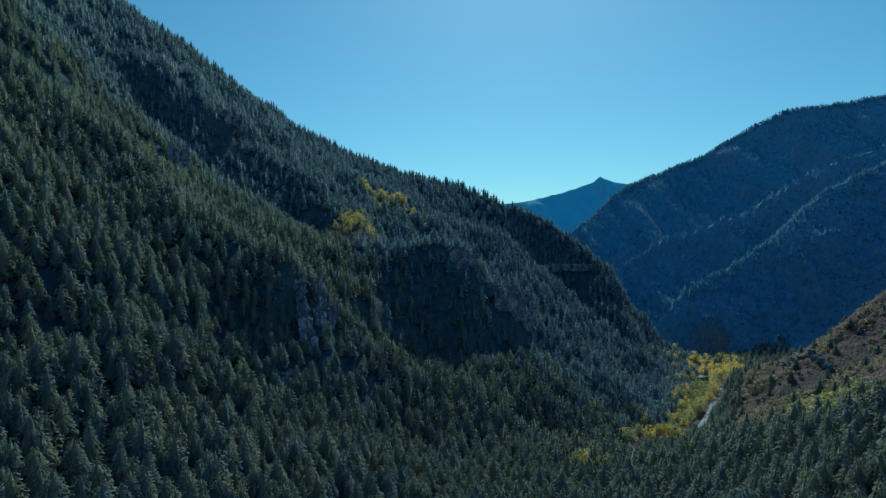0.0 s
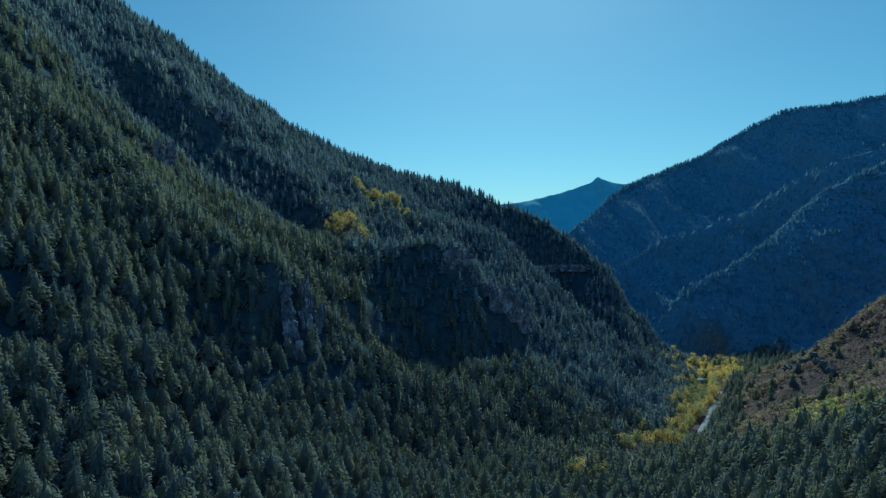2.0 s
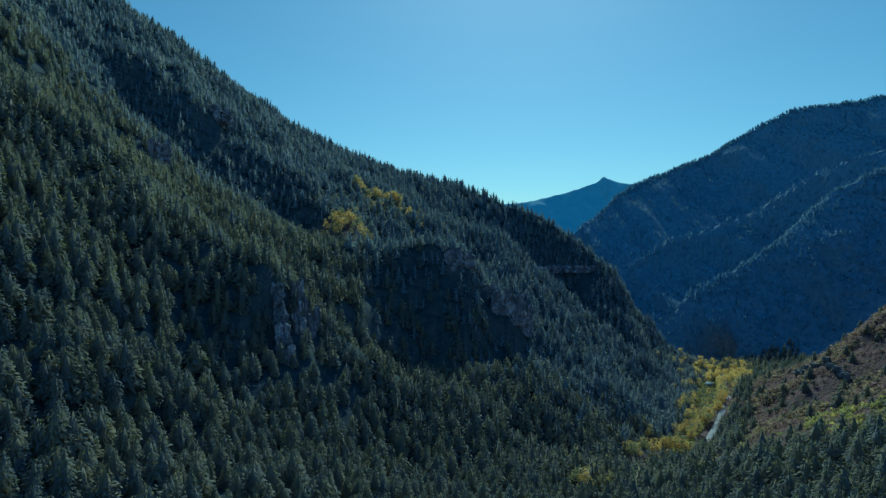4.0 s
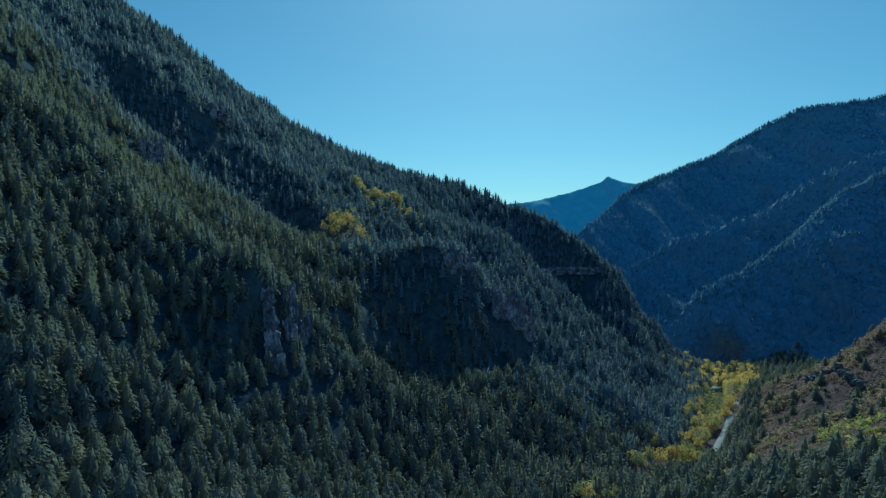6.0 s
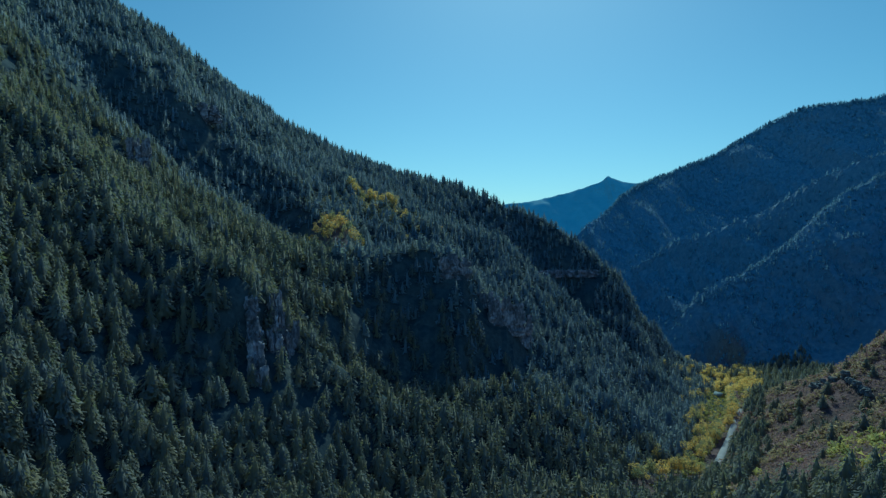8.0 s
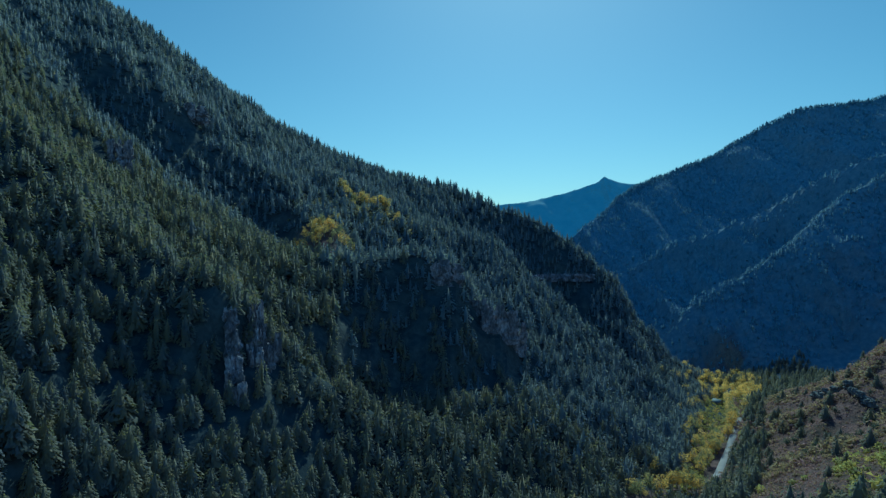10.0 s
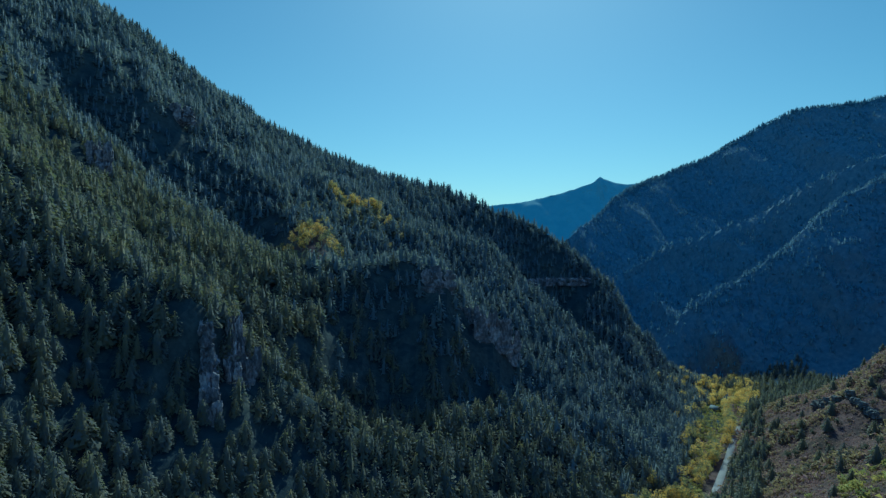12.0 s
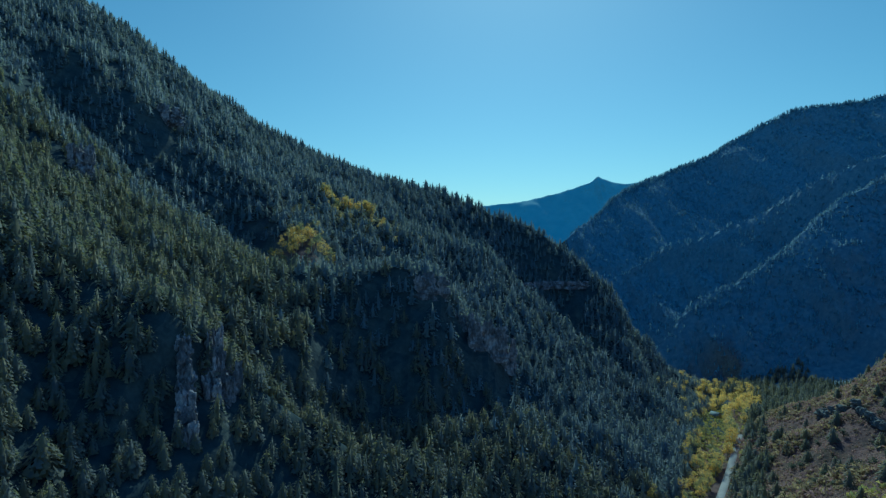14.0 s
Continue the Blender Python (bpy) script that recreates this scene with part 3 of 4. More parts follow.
# ---- conifer forest ----
X, Y = scatter(-3.7, 2.3, 0.9, 4.2, 0.060, conifer_cover, rng)
H = conifer_heights(X, Y, rng)
single = (X > -1.35) & (X < -0.05) & (Y > 2.0) & (Y < 2.62)
pick = np.flatnonzero(single)[:290]
kinds = [conifer_thing(s, "dark green fir with drooping boughs on the forest slope") for s in finest_shapes]
used = set()
for n, i in enumerate(pick):
    k = n % len(kinds)
    stand(kinds[k], X[i], Y[i], H[i], rng.uniform(0, 6.28), k not in used, 0.4, rng.uniform(0.9, 1.15))
    used.add(k)
rest = np.ones(len(X), dtype=bool)
rest[pick] = False
X, Y, H = X[rest], Y[rest], H[rest]
closer = Y < 3.3
aside = (X < -0.85 * Y - 0.25) | (Y < 1.35) | ((X > -0.2) & (Y < 1.7))
for name, m, shapes in (("conifer_forest", closer & ~aside & (Y >= 2.3), fine_shapes[:3]), ("near_forest", ~aside & (Y < 2.3), finest_shapes), ("spur_forest", ~closer & ~aside, mid_shapes), ("under_forest", aside & (np.abs(X) < 1.5), far_shapes), ("side_forest", aside & (np.abs(X) >= 1.5), tiny_shapes)):
    v, f, nv = planted(shapes, X[m], Y[m], H[m], rng)
    tagged(new(name, mesh_from(name, v, f, NEEDLES, nv)), "dense dark green fir forest on the valley slopes", "forest", kind="stuff")
behind = np.random.default_rng(19)
X, Y = scatter(-1.5, 1.9, -0.8, 0.9, 0.058, lambda x, y: np.ones_like(x), behind)
v, f, nv = planted(far_shapes, X, Y, conifer_heights(X, Y, behind), behind)
tagged(new("valley_forest", mesh_from("valley_forest", v, f, NEEDLES, nv)), "dark green firs on the valley floor", "forest", kind="stuff")
X, Y = scatter(-5.4, 5.0, 4.2, 9.6, 0.058, conifer_cover, rng)
H = conifer_heights(X, Y, rng) * 0.95
# Nearer and valley-floor firs stay green; the others take the haze-tinted needles.
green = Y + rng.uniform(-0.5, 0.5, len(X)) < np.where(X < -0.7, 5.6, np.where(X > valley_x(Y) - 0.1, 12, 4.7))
for name, m, shapes, needles in (("ridge_forest", green, mid_shapes, NEEDLES), ("mountain_forest", ~green, far_shapes, HAZY_NEEDLES)):
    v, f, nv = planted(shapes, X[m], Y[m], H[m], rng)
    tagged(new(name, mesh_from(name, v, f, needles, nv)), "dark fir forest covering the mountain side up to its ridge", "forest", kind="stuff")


def far_cover(x, y):
    patch = np.clip(1.15 + 1.8 * fbm(x, y, 0.9, 4, 91) - 0.12 * np.clip(land(x, y) + 0.6, 0, 3), 0.5, 1)
    crest = np.interp(x, [p[0] for p in FAR_SPUR], [p[1] for p in FAR_SPUR])
    patch = np.maximum(patch, 0.3 * np.exp(-((y - crest) / 0.3) ** 2))
    patch = np.where((np.abs(x - valley_x(y)) < 1.0) & (y < 15), 0.9, patch)
    patch = np.where(y < 9.9, 0.95, patch)
    return np.where((y > 8.8) & (x > valley_x(y) - 1.0), patch, 0)


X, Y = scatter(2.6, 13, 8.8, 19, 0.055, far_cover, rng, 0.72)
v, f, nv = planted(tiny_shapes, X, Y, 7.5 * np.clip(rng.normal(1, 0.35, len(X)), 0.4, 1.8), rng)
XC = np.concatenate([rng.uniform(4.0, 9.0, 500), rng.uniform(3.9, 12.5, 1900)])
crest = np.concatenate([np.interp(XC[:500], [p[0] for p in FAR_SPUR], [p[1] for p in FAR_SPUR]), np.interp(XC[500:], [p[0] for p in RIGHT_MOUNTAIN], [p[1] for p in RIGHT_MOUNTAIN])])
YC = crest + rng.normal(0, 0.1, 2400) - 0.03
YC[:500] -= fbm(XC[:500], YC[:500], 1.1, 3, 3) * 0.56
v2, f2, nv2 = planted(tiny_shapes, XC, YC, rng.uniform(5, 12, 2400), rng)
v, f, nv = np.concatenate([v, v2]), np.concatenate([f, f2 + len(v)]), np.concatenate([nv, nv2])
# The haze over these trees is in their needle colour.
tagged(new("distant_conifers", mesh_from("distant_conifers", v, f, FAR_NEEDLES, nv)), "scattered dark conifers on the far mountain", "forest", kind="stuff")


# ---- aspens in autumn leaf ----
def leaf_clumps(rng, lobes, per_lobe, leaf):
    """Small leaf triangles in uneven lobes; the lobes are (x, y, z, radius)."""
    v, f = [], []
    for x, y, z, r in lobes:
        for _ in range(per_lobe):
            d = rng.normal(size=3)
            d = d / np.linalg.norm(d) * r * rng.uniform(0.55, 1.08)
            c = np.array((x, y, z)) + d * np.array((1, 1, 0.9))
            a, b = rng.normal(size=3), rng.normal(size=3)
            a, b = a / np.linalg.norm(a) * leaf * rng.uniform(0.6, 1.3), b / np.linalg.norm(b) * leaf * rng.uniform(0.6, 1.3)
            k = len(v)
            v += [tuple(c - a), tuple(c + a), tuple(c + b)]
            f.append((k, k + 1, k + 2))
    return v, f


def aspen_thing(rng, leaves, label, count):
    root = tagged(new("aspen"), label, "tree", "autumn aspens")
    bend = rng.uniform(-0.04, 0.04, 2)
    heights = [-0.06, 0.3, 0.4, 0.5, 0.6, 0.7, 0.85]
    v, quads = tube([(bend[0] * math.sin(2.5 * z), bend[1] * math.sin(2.5 * z), z) for z in heights], [0.02, 0.016, 0.014, 0.012, 0.01, 0.008, 0.003], 6)
    f = [t for a, b, c, d in quads for t in ((a, b, c), (a, c, d))]
    tops = []
    for k in range(7):
        ring, side = 1 + k % 5, int(rng.integers(0, 6))
        a, h = (side + 0.5) * math.pi / 3, heights[ring]
        tip = (0.2 * math.cos(a), 0.2 * math.sin(a), h + 0.2)
        p, q, r = ring * 6 + side, ring * 6 + (side + 1) % 6, (ring + 1) * 6 + side
        v.append(tip)
        f += [(p, q, len(v) - 1), (q, r, len(v) - 1), (r, p, len(v) - 1)]
        tops.append((tip[0] * 0.95, tip[1] * 0.95, tip[2] * 0.92, rng.uniform(0.11, 0.17)))
    part("trunk", mesh_from("trunk", v, f, PALE_BARK), root, "pale trunk with rising limbs")
    tops += [(0, 0, 0.86, 0.13), (0.04, -0.03, 0.62, 0.19), (-0.08, 0.05, 0.48, 0.15)]
    cv, cf = leaf_clumps(rng, tops, count, 0.035)
    part("crown", mesh_from("crown", *soft_crown(np.array(cv), np.array(cf), (0, 0, 0.55))[:2], leaves), root)
    return root


def aspen_places(rng):
    out = []
    for _ in range(165):
        y = 4.3 + 4.2 * rng.random() ** 0.75
        wide = float(np.interp(y, [4.3, 5.2, 6.2, 7.5, 8.6], [0.12, 0.2, 0.3, 0.36, 0.3]))
        side = -0.06 - abs(rng.normal(0, 0.6)) * wide
        if y > 6.2 and rng.random() < 0.6:
            side = rng.uniform(0.0, 0.1 + 0.2 * (y - 6.2))
        x = float(valley_x(y)) + side
        beside = x - float(road_x(y))
        if (beside < -0.05 - 0.05 * (y < 5.8) or beside > 0.055) and math.hypot(x - 3.1, y - 7.24) > 0.1:
            out.append((x, y, rng.uniform(8, 15)))
    for _ in range(46):
        y = rng.uniform(5.62, 7.3)
        out.append((float(road_x(y)) - rng.uniform(0.05, 0.075), y, rng.uniform(13, 17)))
    for _ in range(14):
        y = rng.uniform(4.95, 5.6)
        out.append((float(road_x(y)) - rng.uniform(0.085, 0.11), y, rng.uniform(13, 16)))
    for _ in range(80):
        y = rng.uniform(7.4, 9.0)
        out.append((float(valley_x(y)) + rng.uniform(-0.3, 0.42), y, rng.uniform(12, 17)))
    for gx0, gy0, count in VALLEY_GROVES:
        for _ in range(count):
            out.append((gx0 + rng.normal(0, 0.03), gy0 + rng.normal(0, 0.03), rng.uniform(12, 17)))
    for _ in range(64):
        out.append((rng.normal(-0.86, 0.13), rng.normal(5.66, 0.12), rng.uniform(8, 12)))
    for _ in range(56):
        x = rng.uniform(-0.95, -0.42)
        out.append((x, 7.08 + rng.normal(0, 0.05), rng.uniform(11, 15)))
    for _ in range(24):
        out.append((rng.normal(-0.55, 0.2), rng.normal(6.8, 0.2), rng.uniform(7, 10)))
    return [p for p in out if not (6.7 < p[1] < 7.3 and abs(p[0] - 3.1 + 0.44 * (7.24 - p[1])) < 0.06)]


aspens = [aspen_thing(rng, GOLD, "golden autumn aspen with a pale trunk", 42) for _ in range(4)]
used = set()
places = sorted(aspen_places(rng), key=lambda p: p[1])
for n, (x, y, size) in enumerate(places[:280]):
    k = n % len(aspens)
    stand(aspens[k], x, y, size, rng.uniform(0, 6.28), k not in used, 0.3, rng.uniform(0.85, 1.3))
    used.add(k)
P = np.array(places[280:])
crowns = []
for _ in range(4):
    lobes = [(rng.uniform(-0.18, 0.18), rng.uniform(-0.18, 0.18), rng.uniform(0.4, 0.85), rng.uniform(0.11, 0.2)) for _ in range(8)]
    cv, cf = leaf_clumps(rng, lobes, 34, 0.042)
    crowns.append(soft_crown(np.array(cv), np.array(cf), (0, 0, 0.55)))
v, f, nv = planted(crowns, P[:, 0], P[:, 1], P[:, 2], rng, 0.3)
tagged(new("aspen_grove", mesh_from("aspen_grove", v, f, GOLD, nv)), "golden and olive aspens farther up the valley and the mountain", "trees", kind="stuff")

# ---- the dry hillside ----
def shrub_shape(rng, leaves, leaf=0.3):
    lobes = [(rng.uniform(-0.3, 0.3), rng.uniform(-0.3, 0.3), rng.uniform(0.12, 0.3), rng.uniform(0.3, 0.48)) for _ in range(3)]
    v, f = leaf_clumps(rng, lobes, leaves, leaf)
    return soft_crown(np.array(v), np.array(f), (0, 0, 0.2))


def hill_cover(x, y):
    vx = valley_x(y)
    band = np.hypot(x - 3.075, y - np.clip(y, 4.78, 5.5)) < 0.04
    return np.where((x > vx + 0.08) & ~band & (y > 2.6) & (y < 8.2), np.clip(0.85 + 2.2 * fbm(x, y, 0.35, 3, 44), 0.25, 1), 0)


shrubs = [shrub_shape(rng, 9, 0.24) for _ in range(5)]
X, Y = scatter(1.4, 4.6, 3.0, 7.4, 0.027, hill_cover, rng, 0.95)
v, f, nv = planted(shrubs, X, Y, 1.4 + 6.0 * rng.random(len(X)) ** 2.0 * np.clip(0.8 + 2.2 * fbm(X, Y, 0.3, 3, 47), 0.35, 1.3), rng, 0.3)
tagged(new("hillside_shrubs", mesh_from("hillside_shrubs", v, f, SHRUB, nv)), "olive, ochre and rust autumn shrubs on dry grass", "shrubs", kind="stuff")


def valley_scrub(x, y):
    near = np.abs(x - valley_x(y) + 0.04) < np.interp(y, [4.2, 5.5, 7, 8.4], [0.12, 0.2, 0.3, 0.34])
    return (near & ((x < road_x(y) - 0.09) | (x > road_x(y) + 0.05))) * 1.0


X, Y = scatter(0.9, 4.2, 4.2, 8.5, 0.036, valley_scrub, rng, 0.8)
X2, Y2 = scatter(0.2, 2.4, 2.2, 3.9, 0.06, lambda x, y: (x > valley_x(y) - 0.2) * np.clip(0.35 + 2.5 * fbm(x, y, 0.3, 3, 58), 0, 0.8), rng, 0.7)
X, Y = np.append(X, X2), np.append(Y, Y2)
v, f, nv = planted([shrub_shape(rng, 16, 0.2) for _ in range(4)], X, Y, rng.uniform(2.0, 5.0, len(X)) * np.where(Y < 4, 1.8, 1), rng, 0.3)
tagged(new("aspen_saplings", mesh_from("aspen_saplings", v, f, OLIVE, nv)), "golden and olive saplings on the valley floor", "shrubs", kind="stuff")
X, Y = scatter(1.6, 4.4, 3.2, 6.6, 0.021, lambda x, y: (hill_cover(x, y) > 0) * 1.0, rng, 0.85)
v, f, nv = planted([shrub_shape(rng, 3) for _ in range(4)], X, Y, rng.uniform(1.0, 2.4, len(X)), rng, 0.1)
tagged(new("dry_tussocks", mesh_from("dry_tussocks", v, f, TUSSOCK, nv)), "rust and straw tussocks covering the dry hillside", "grass", kind="stuff")
X, Y = scatter(-1.4, 0.4, 5.9, 7.7, 0.035, lambda x, y: np.exp(-((x + 0.6) / 0.5) ** 2 - ((y - 6.75 - 0.6 * (x + 0.6)) / 0.4) ** 2), rng, 0.8)
v, f, nv = planted([shrub_shape(rng, 9) for _ in range(4)], X, Y, rng.uniform(3.0, 7.0, len(X)), rng, 0.3)
tagged(new("bare_thicket", mesh_from("bare_thicket", v, f, TWIGS, nv)), "grey-brown half-bare thicket round the mountain aspens", "shrubs", kind="stuff")
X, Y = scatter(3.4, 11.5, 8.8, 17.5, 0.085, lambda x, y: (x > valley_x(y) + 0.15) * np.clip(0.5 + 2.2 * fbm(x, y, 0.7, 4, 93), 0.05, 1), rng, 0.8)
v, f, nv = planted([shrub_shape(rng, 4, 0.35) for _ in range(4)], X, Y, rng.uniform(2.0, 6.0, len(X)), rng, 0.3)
tagged(new("far_scrub", mesh_from("far_scrub", v, f, FAR_BRUSH, nv)), "low blue-grey scrub on the far mountain", "shrubs", kind="stuff")
hill_trees = [conifer_thing(s, "dark conifer standing alone on the dry hillside", "hillside_conifer") for s in fine_shapes[3:]]
for o in hill_trees:
    o["group"] = "conifers on the dry hillside"
X, Y = scatter(1.6, 4.4, 3.2, 6.4, 0.19, lambda x, y: ((x > valley_x(y) + 0.3) & (y + 0.95 * (x - 1.3) > 3.75)) * 1.0, rng, 0.55)
for _ in range(26):
    y = rng.uniform(4.55, 6.1)
    X, Y = np.append(X, road_x(y) + rng.uniform(0.06, 0.26)), np.append(Y, y)
for _ in range(16):
    y = rng.uniform(3.85, 4.28)
    X, Y = np.append(X, road_x(y) + rng.uniform(0.05, 0.13)), np.append(Y, y)
used = set()
for n in range(len(X)):
    k = n % 2
    stand(hill_trees[k], X[n], Y[n], rng.uniform(7, 15) + 4 * (n >= len(X) - 16), rng.uniform(0, 6.28), k not in used, 0.3, rng.uniform(0.9, 1.3))
    used.add(k)


def juniper_thing(rng):
    root = tagged(new("juniper"), "round dark juniper bush on the dry hillside", "bush", "junipers on the dry hillside")
    lobes = [(rng.uniform(-0.3, 0.3), rng.uniform(-0.3, 0.3), rng.uniform(0.3, 0.75), rng.uniform(0.22, 0.38)) for _ in range(7)]
    v, f = tube([(0, 0, -0.1), (0.02, 0, 0.35)], [0.06, 0.03], 6)
    part("trunk", mesh_from("trunk", v, f, BARK), root)
    v, f = leaf_clumps(rng, lobes, 34, 0.09)
    v, f, nv = soft_crown(np.array(v), np.array(f), (0, 0, 0.4))
    part("crown", mesh_from("crown", v, f, JUNIPER, nv), root)
    return root


junipers = [juniper_thing(rng) for _ in range(3)]
spots = [(3.47, 5.32), (3.34, 5.47), (3.19, 5.37), (3.19, 5.61), (2.99, 5.13), (2.74, 4.95), (2.69, 5.31), (2.98, 4.54), (3.05, 4.91), (3.11, 4.9), (3.33, 6.21), (2.35, 4.18), (2.36, 4.5)]
spots += [(rng.uniform(2.3, 3.6), rng.uniform(3.6, 5.4)) for _ in range(30)]
spots = [p for p in spots if p[0] > float(valley_x(p[1])) + 0.35]
for n, (x, y) in enumerate(spots):
    stand(junipers[n % 3], x, y, rng.uniform(4, 7.5), rng.uniform(0, 6.28), n < 3, 0.3, rng.uniform(0.85, 1.1))


# ---- rock ----
def slab_mesh(rng, w, d, h, mat):
    """A leaning broken slab of limestone with ledges and vertical cracks."""
    v, f = [], []
    seed, nu, nv, turn = rng.uniform(0, 100), 16, 16, rng.uniform(-0.5, 0.5)
    lx, ly = rng.uniform(-0.12, 0.12, 2) * h
    for j in range(nv + 1):
        t = j / nv
        for i in range(nu):
            a = 2 * math.pi * i / nu + turn
            c, s = math.cos(a), math.sin(a)
            box = min(1.35, 1 / max(abs(c), abs(s)))
            p = Vector((c * box * w / 2, s * box * d / 2, (t - 0.4) * h))
            block = noise.cell(Vector((p.x * 0.3 + seed, p.y * 0.3, p.z * 0.36 + seed)))
            step = noise.cell(Vector((seed, 0.5, p.z * 0.45)))
            rough = noise.fractal(Vector((p.x * 0.35, p.y * 0.35, p.z * 0.5 + seed)), 0.8, 2.1, 5)
            k = (1 + 0.30 * (block - 0.5) + 0.26 * (step - 0.5) + 0.22 * rough) * (1 - 0.4 * t ** 3)
            v.append((lx * t + p.x * k, ly * t + p.y * k, p.z + h * 0.16 * rough * t))
    for j in range(nv):
        f += [(j * nu + i, j * nu + (i + 1) % nu, (j + 1) * nu + (i + 1) % nu, (j + 1) * nu + i) for i in range(nu)]
    v.append((lx, ly, h * 0.63))
    f += [(nv * nu + i, nv * nu + (i + 1) % nu, len(v) - 1) for i in range(nu)]
    me = bpy.data.meshes.new("slab")
    me.from_pydata(v, [], f)
    me.materials.append(mat)
    return me


def crag(x, y, wide, deep, high, turn, lift=0.0, label="grey broken limestone crag among the firs", mat=ROCK):
    root = tagged(new("rock_outcrop"), label, "rock", "rock outcrops")
    for _ in range(9):
        ob = part("slab", slab_mesh(rng, wide * rng.uniform(0.18, 0.44), deep * rng.uniform(0.3, 0.7), high * rng.uniform(0.55, 1.0), mat), root)
        ob.location = (rng.uniform(-0.36, 0.36) * wide, rng.uniform(-0.25, 0.25) * deep, 0)
    z = float(land(np.array([x]), np.array([y]))[0]) * METRES + EYE + lift
    root.matrix_basis = Matrix.Translation((x * METRES, y * METRES, z)) @ Matrix.Rotation(radians(turn), 4, "Z")


for x, y, high in ((-0.71, 3.2, 13), (-0.73, 3.25, 16), (-0.745, 3.3, 18), (-0.765, 3.35, 18), (-0.785, 3.4, 18), (-0.81, 3.42, 15),
                   (-0.66, 3.5, 20), (-0.69, 3.5, 24), (-0.71, 3.54, 26), (-0.735, 3.58, 24), (-0.66, 3.56, 18), (-0.76, 3.62, 18), (-0.72, 3.5, 20), (-0.70, 3.43, 16)):
    crag(x, y, rng.uniform(9, 12), 8, high, rng.uniform(-30, 30), 0.5)
crag(0.17, 5.12, 36, 12, 26, 8, 0)
crag(0.40, 5.15, 26, 12, 24, -20, -2)
crag(0.56, 5.09, 34, 12, 34, 10, 0)
crag(0.66, 5.18, 22, 12, 30, -10, -2)
crag(-2.24, 5.13, 20, 14, 32, 10, 4)
crag(-2.36, 6.78, 34, 18, 26, -8, 8)


def ledge(x, y, wide, deep, layers, turn, lift, label, mat=ROCK):
    """A band of flat-bedded limestone: long slabs stacked in courses, each set back a little."""
    root = tagged(new("rock_outcrop"), label, "rock", "rock outcrops")
    for k in range(layers):
        for side in (-0.27, 0.24):
            ob = part("slab", slab_mesh(rng, wide * rng.uniform(0.5, 0.62), deep * rng.uniform(0.7, 1.0), rng.uniform(3.6, 5.0), mat), root)
            ob.location = (side * wide + rng.uniform(-2, 2), 1.2 * k + rng.uniform(-0.6, 0.6), 2.9 * k)
    z = float(land(np.array([x]), np.array([y]))[0]) * METRES + EYE + lift
    root.matrix_basis = Matrix.Translation((x * METRES, y * METRES, z)) @ Matrix.Rotation(radians(turn), 4, "Z")


for k in range(7):
    x = 1.1 + 0.13 * k
    ys = np.linspace(6.8, 8.3, 151)
    heights = land(np.full(151, x), ys)
    y = float(ys[np.argmax((heights > -0.29) & (ys > 7.0 + 0.1 * k))])
    ledge(x, y, 19, 12, 3, rng.uniform(20, 50), 1.5, "pale banded limestone ledge above the gorge")
for k in range(8):
    ledge(3.055 + 0.008 * k + rng.normal(0, 0.008), 4.8 + 0.1 * k + rng.normal(0, 0.012), rng.uniform(9, 14), 7, 2, rng.uniform(70, 110), rng.uniform(-0.8, 0.8), "dark grey rock band on the dry hillside", DARK_ROCK)

# ---- a cabin by the road ----


def block(x0, x1, y0, y1, z0, z1):
    v = [(x, y, z) for z in (z0, z1) for x, y in ((x0, y0), (x1, y0), (x1, y1), (x0, y1))]
    return v, [(0, 3, 2, 1), (4, 5, 6, 7), (0, 1, 5, 4), (1, 2, 6, 5), (2, 3, 7, 6), (3, 0, 4, 7)]


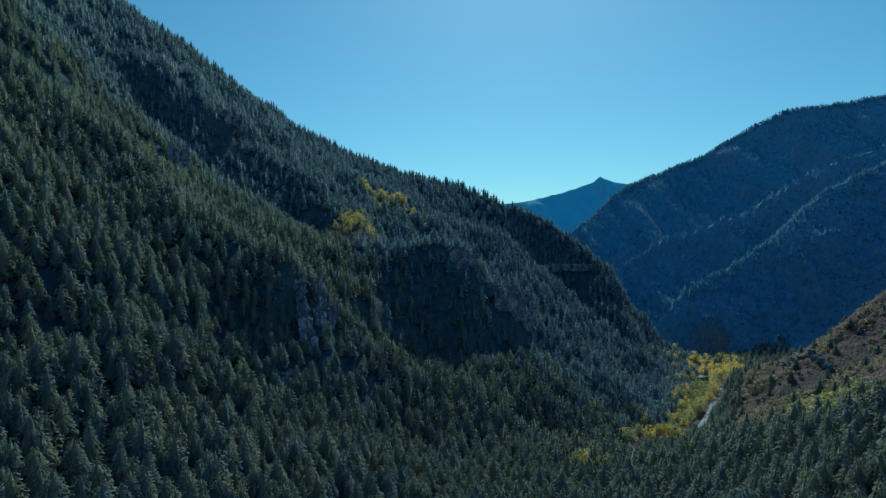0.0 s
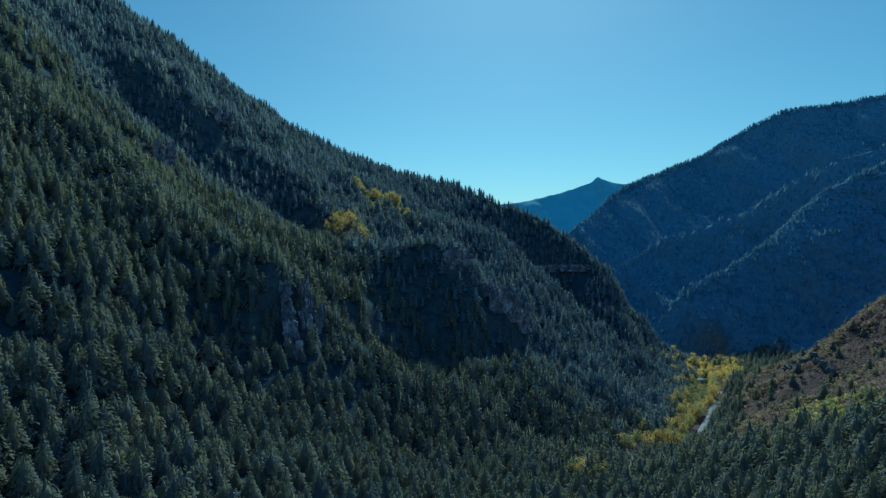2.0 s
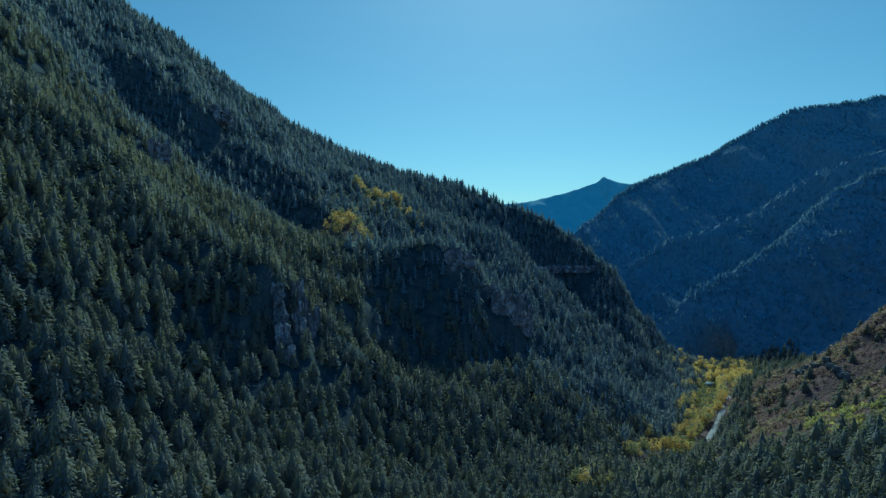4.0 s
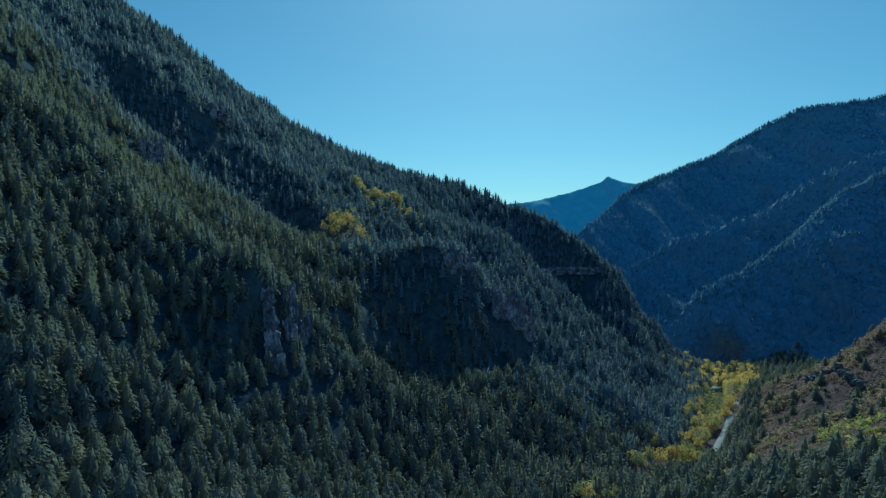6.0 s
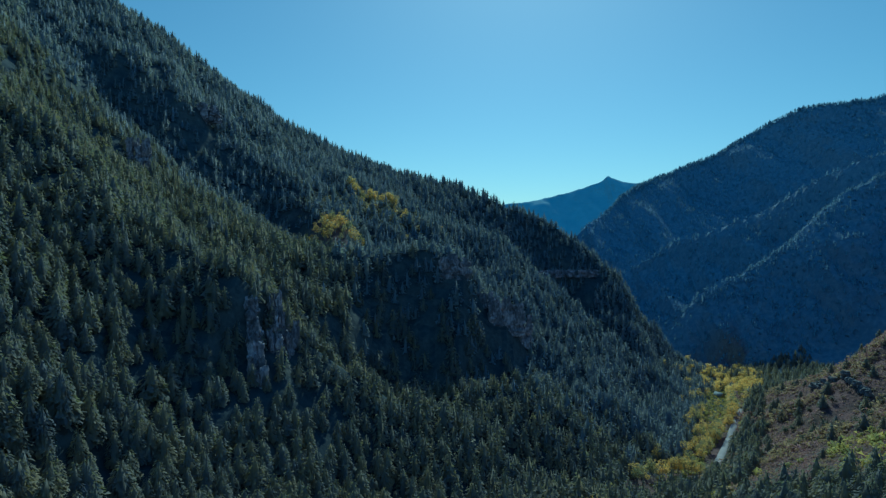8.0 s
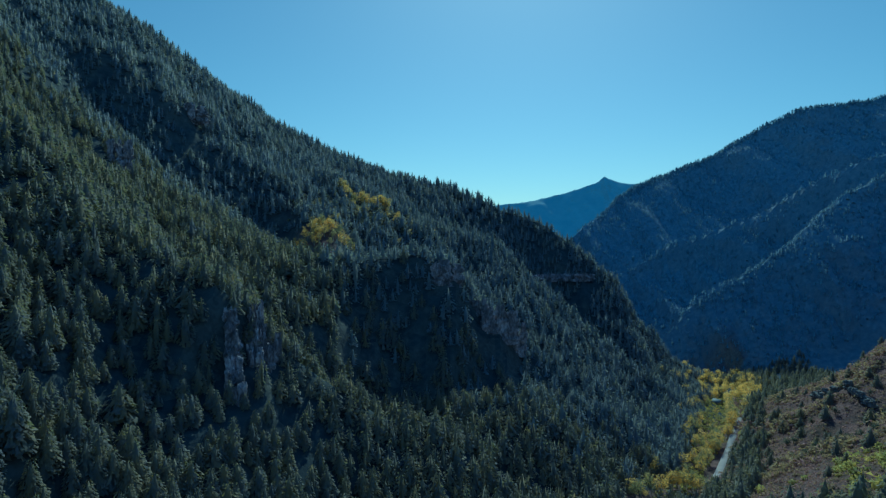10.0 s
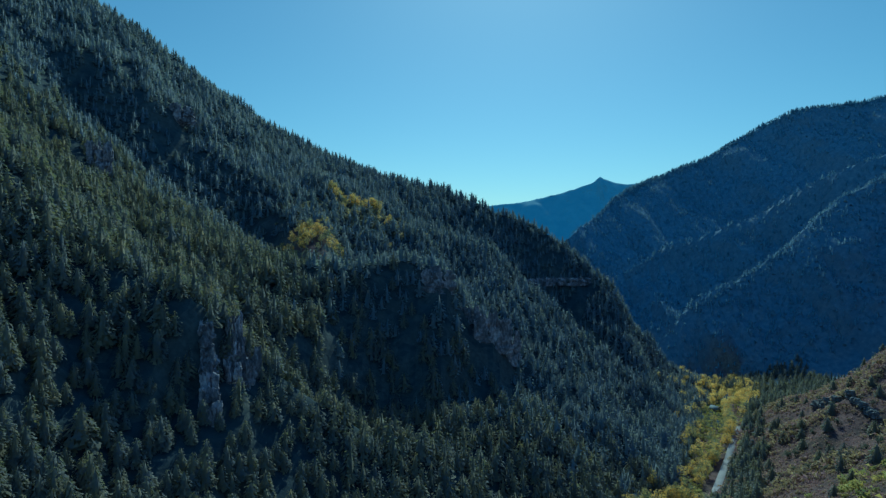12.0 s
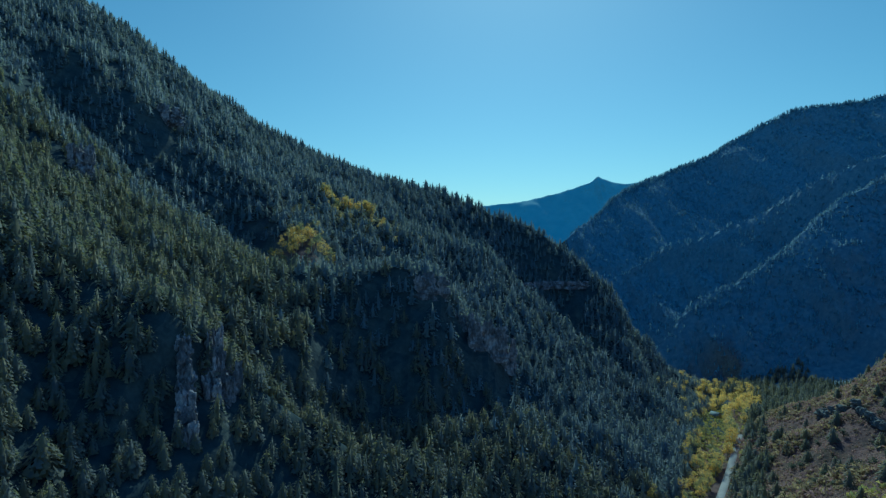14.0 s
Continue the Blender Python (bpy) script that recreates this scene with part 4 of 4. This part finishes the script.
def cabin():
    root = tagged(new("cabin"), "small pale cabin with a blue-grey gabled roof among aspens", "house")
    v, f = block(-4, 4, -5, 5, -0.6, 3.2)
    part("wall", mesh_from("wall", v, f, PLANK), root)
    for y in (-5.02, 4.92):
        me = bpy.data.meshes.new("gable")
        me.from_pydata([(x, y + d, z) for d in (0, 0.1) for x, z in ((-4, 3.2), (4, 3.2), (0, 6.2))], [], [(0, 1, 2), (5, 4, 3), (0, 3, 4, 1), (1, 4, 5, 2), (2, 5, 3, 0)])
        me.materials.append(PALE)
        part("gable", me, root, "white painted gable")
    for side in (-1, 1):
        w, h = 4.7, 3.0 * 4.7 / 4.0
        v = [(0, -5.6, 6.3), (0, 5.6, 6.3), (side * w, 5.6, 6.3 - h), (side * w, -5.6, 6.3 - h)]
        v += [(a, b, c + 0.18) for a, b, c in v]
        f = [(0, 1, 2, 3), (7, 6, 5, 4), (0, 4, 5, 1), (1, 5, 6, 2), (2, 6, 7, 3), (3, 7, 4, 0)]
        part("roof", mesh_from("roof", v, f, ROOF), root)
    v, f = block(-0.5, 0.5, -5.06, -4.99, 0.1, 2.15)
    door = part("door", mesh_from("door", v, f, ROOF), root)
    v, f = block(0.32, 0.38, -5.13, -5.06, 1.0, 1.14)
    part("handle", mesh_from("handle", v, f, DARK), door)
    for x in (-2.6, 1.5):
        v, f = block(x, x + 1.1, -5.06, -4.99, 1.0, 2.1)
        frame_part = part("window", mesh_from("window", v, f, PALE), root)
        v, f = block(x + 0.1, x + 1.0, -5.075, -5.06, 1.1, 2.0)
        part("pane", mesh_from("pane", v, f, DARK), frame_part)
    v, f = block(1.4, 2.0, 1.2, 1.8, 4.2, 6.6)
    part("chimney", mesh_from("chimney", v, f, ROCK), root)
    root.matrix_basis = Matrix.Translation((3.1 * METRES, 7.24 * METRES, float(land(np.array([3.1]), np.array([7.24]))[0]) * METRES + EYE)) @ Matrix.Rotation(radians(35), 4, "Z")


cabin()

# ---- road ----
ry = np.linspace(3.58, 6.9, 180)
rx = road_x(ry)
rx = np.convolve(np.pad(rx, 6, mode="edge"), np.ones(13) / 13, mode="valid")
across = np.array([-3.5, -2.9, 0.0, 2.9, 3.5])
RX = rx[:, None] * METRES + across[None, :]
bed = land(RX / METRES, np.repeat(ry[:, None], 5, 1)).max(axis=1)
bed = np.convolve(np.pad(bed, 4, mode="edge"), np.ones(9) / 9, mode="valid")
RZ = bed[:, None] * METRES + EYE + np.array([-0.3, 0.4, 0.5, 0.4, -0.3])[None, :]
verts = np.stack([RX, np.repeat(ry[:, None] * METRES, 5, 1), RZ], -1).reshape(-1, 3)
quad = (np.arange(179)[:, None] * 5 + np.arange(4)[None, :]).ravel()
tagged(new("road", mesh_from("road", verts, np.stack([quad, quad + 1, quad + 6, quad + 5], 1), ASPHALT)), "pale grey road along the valley floor", "road", kind="structure")
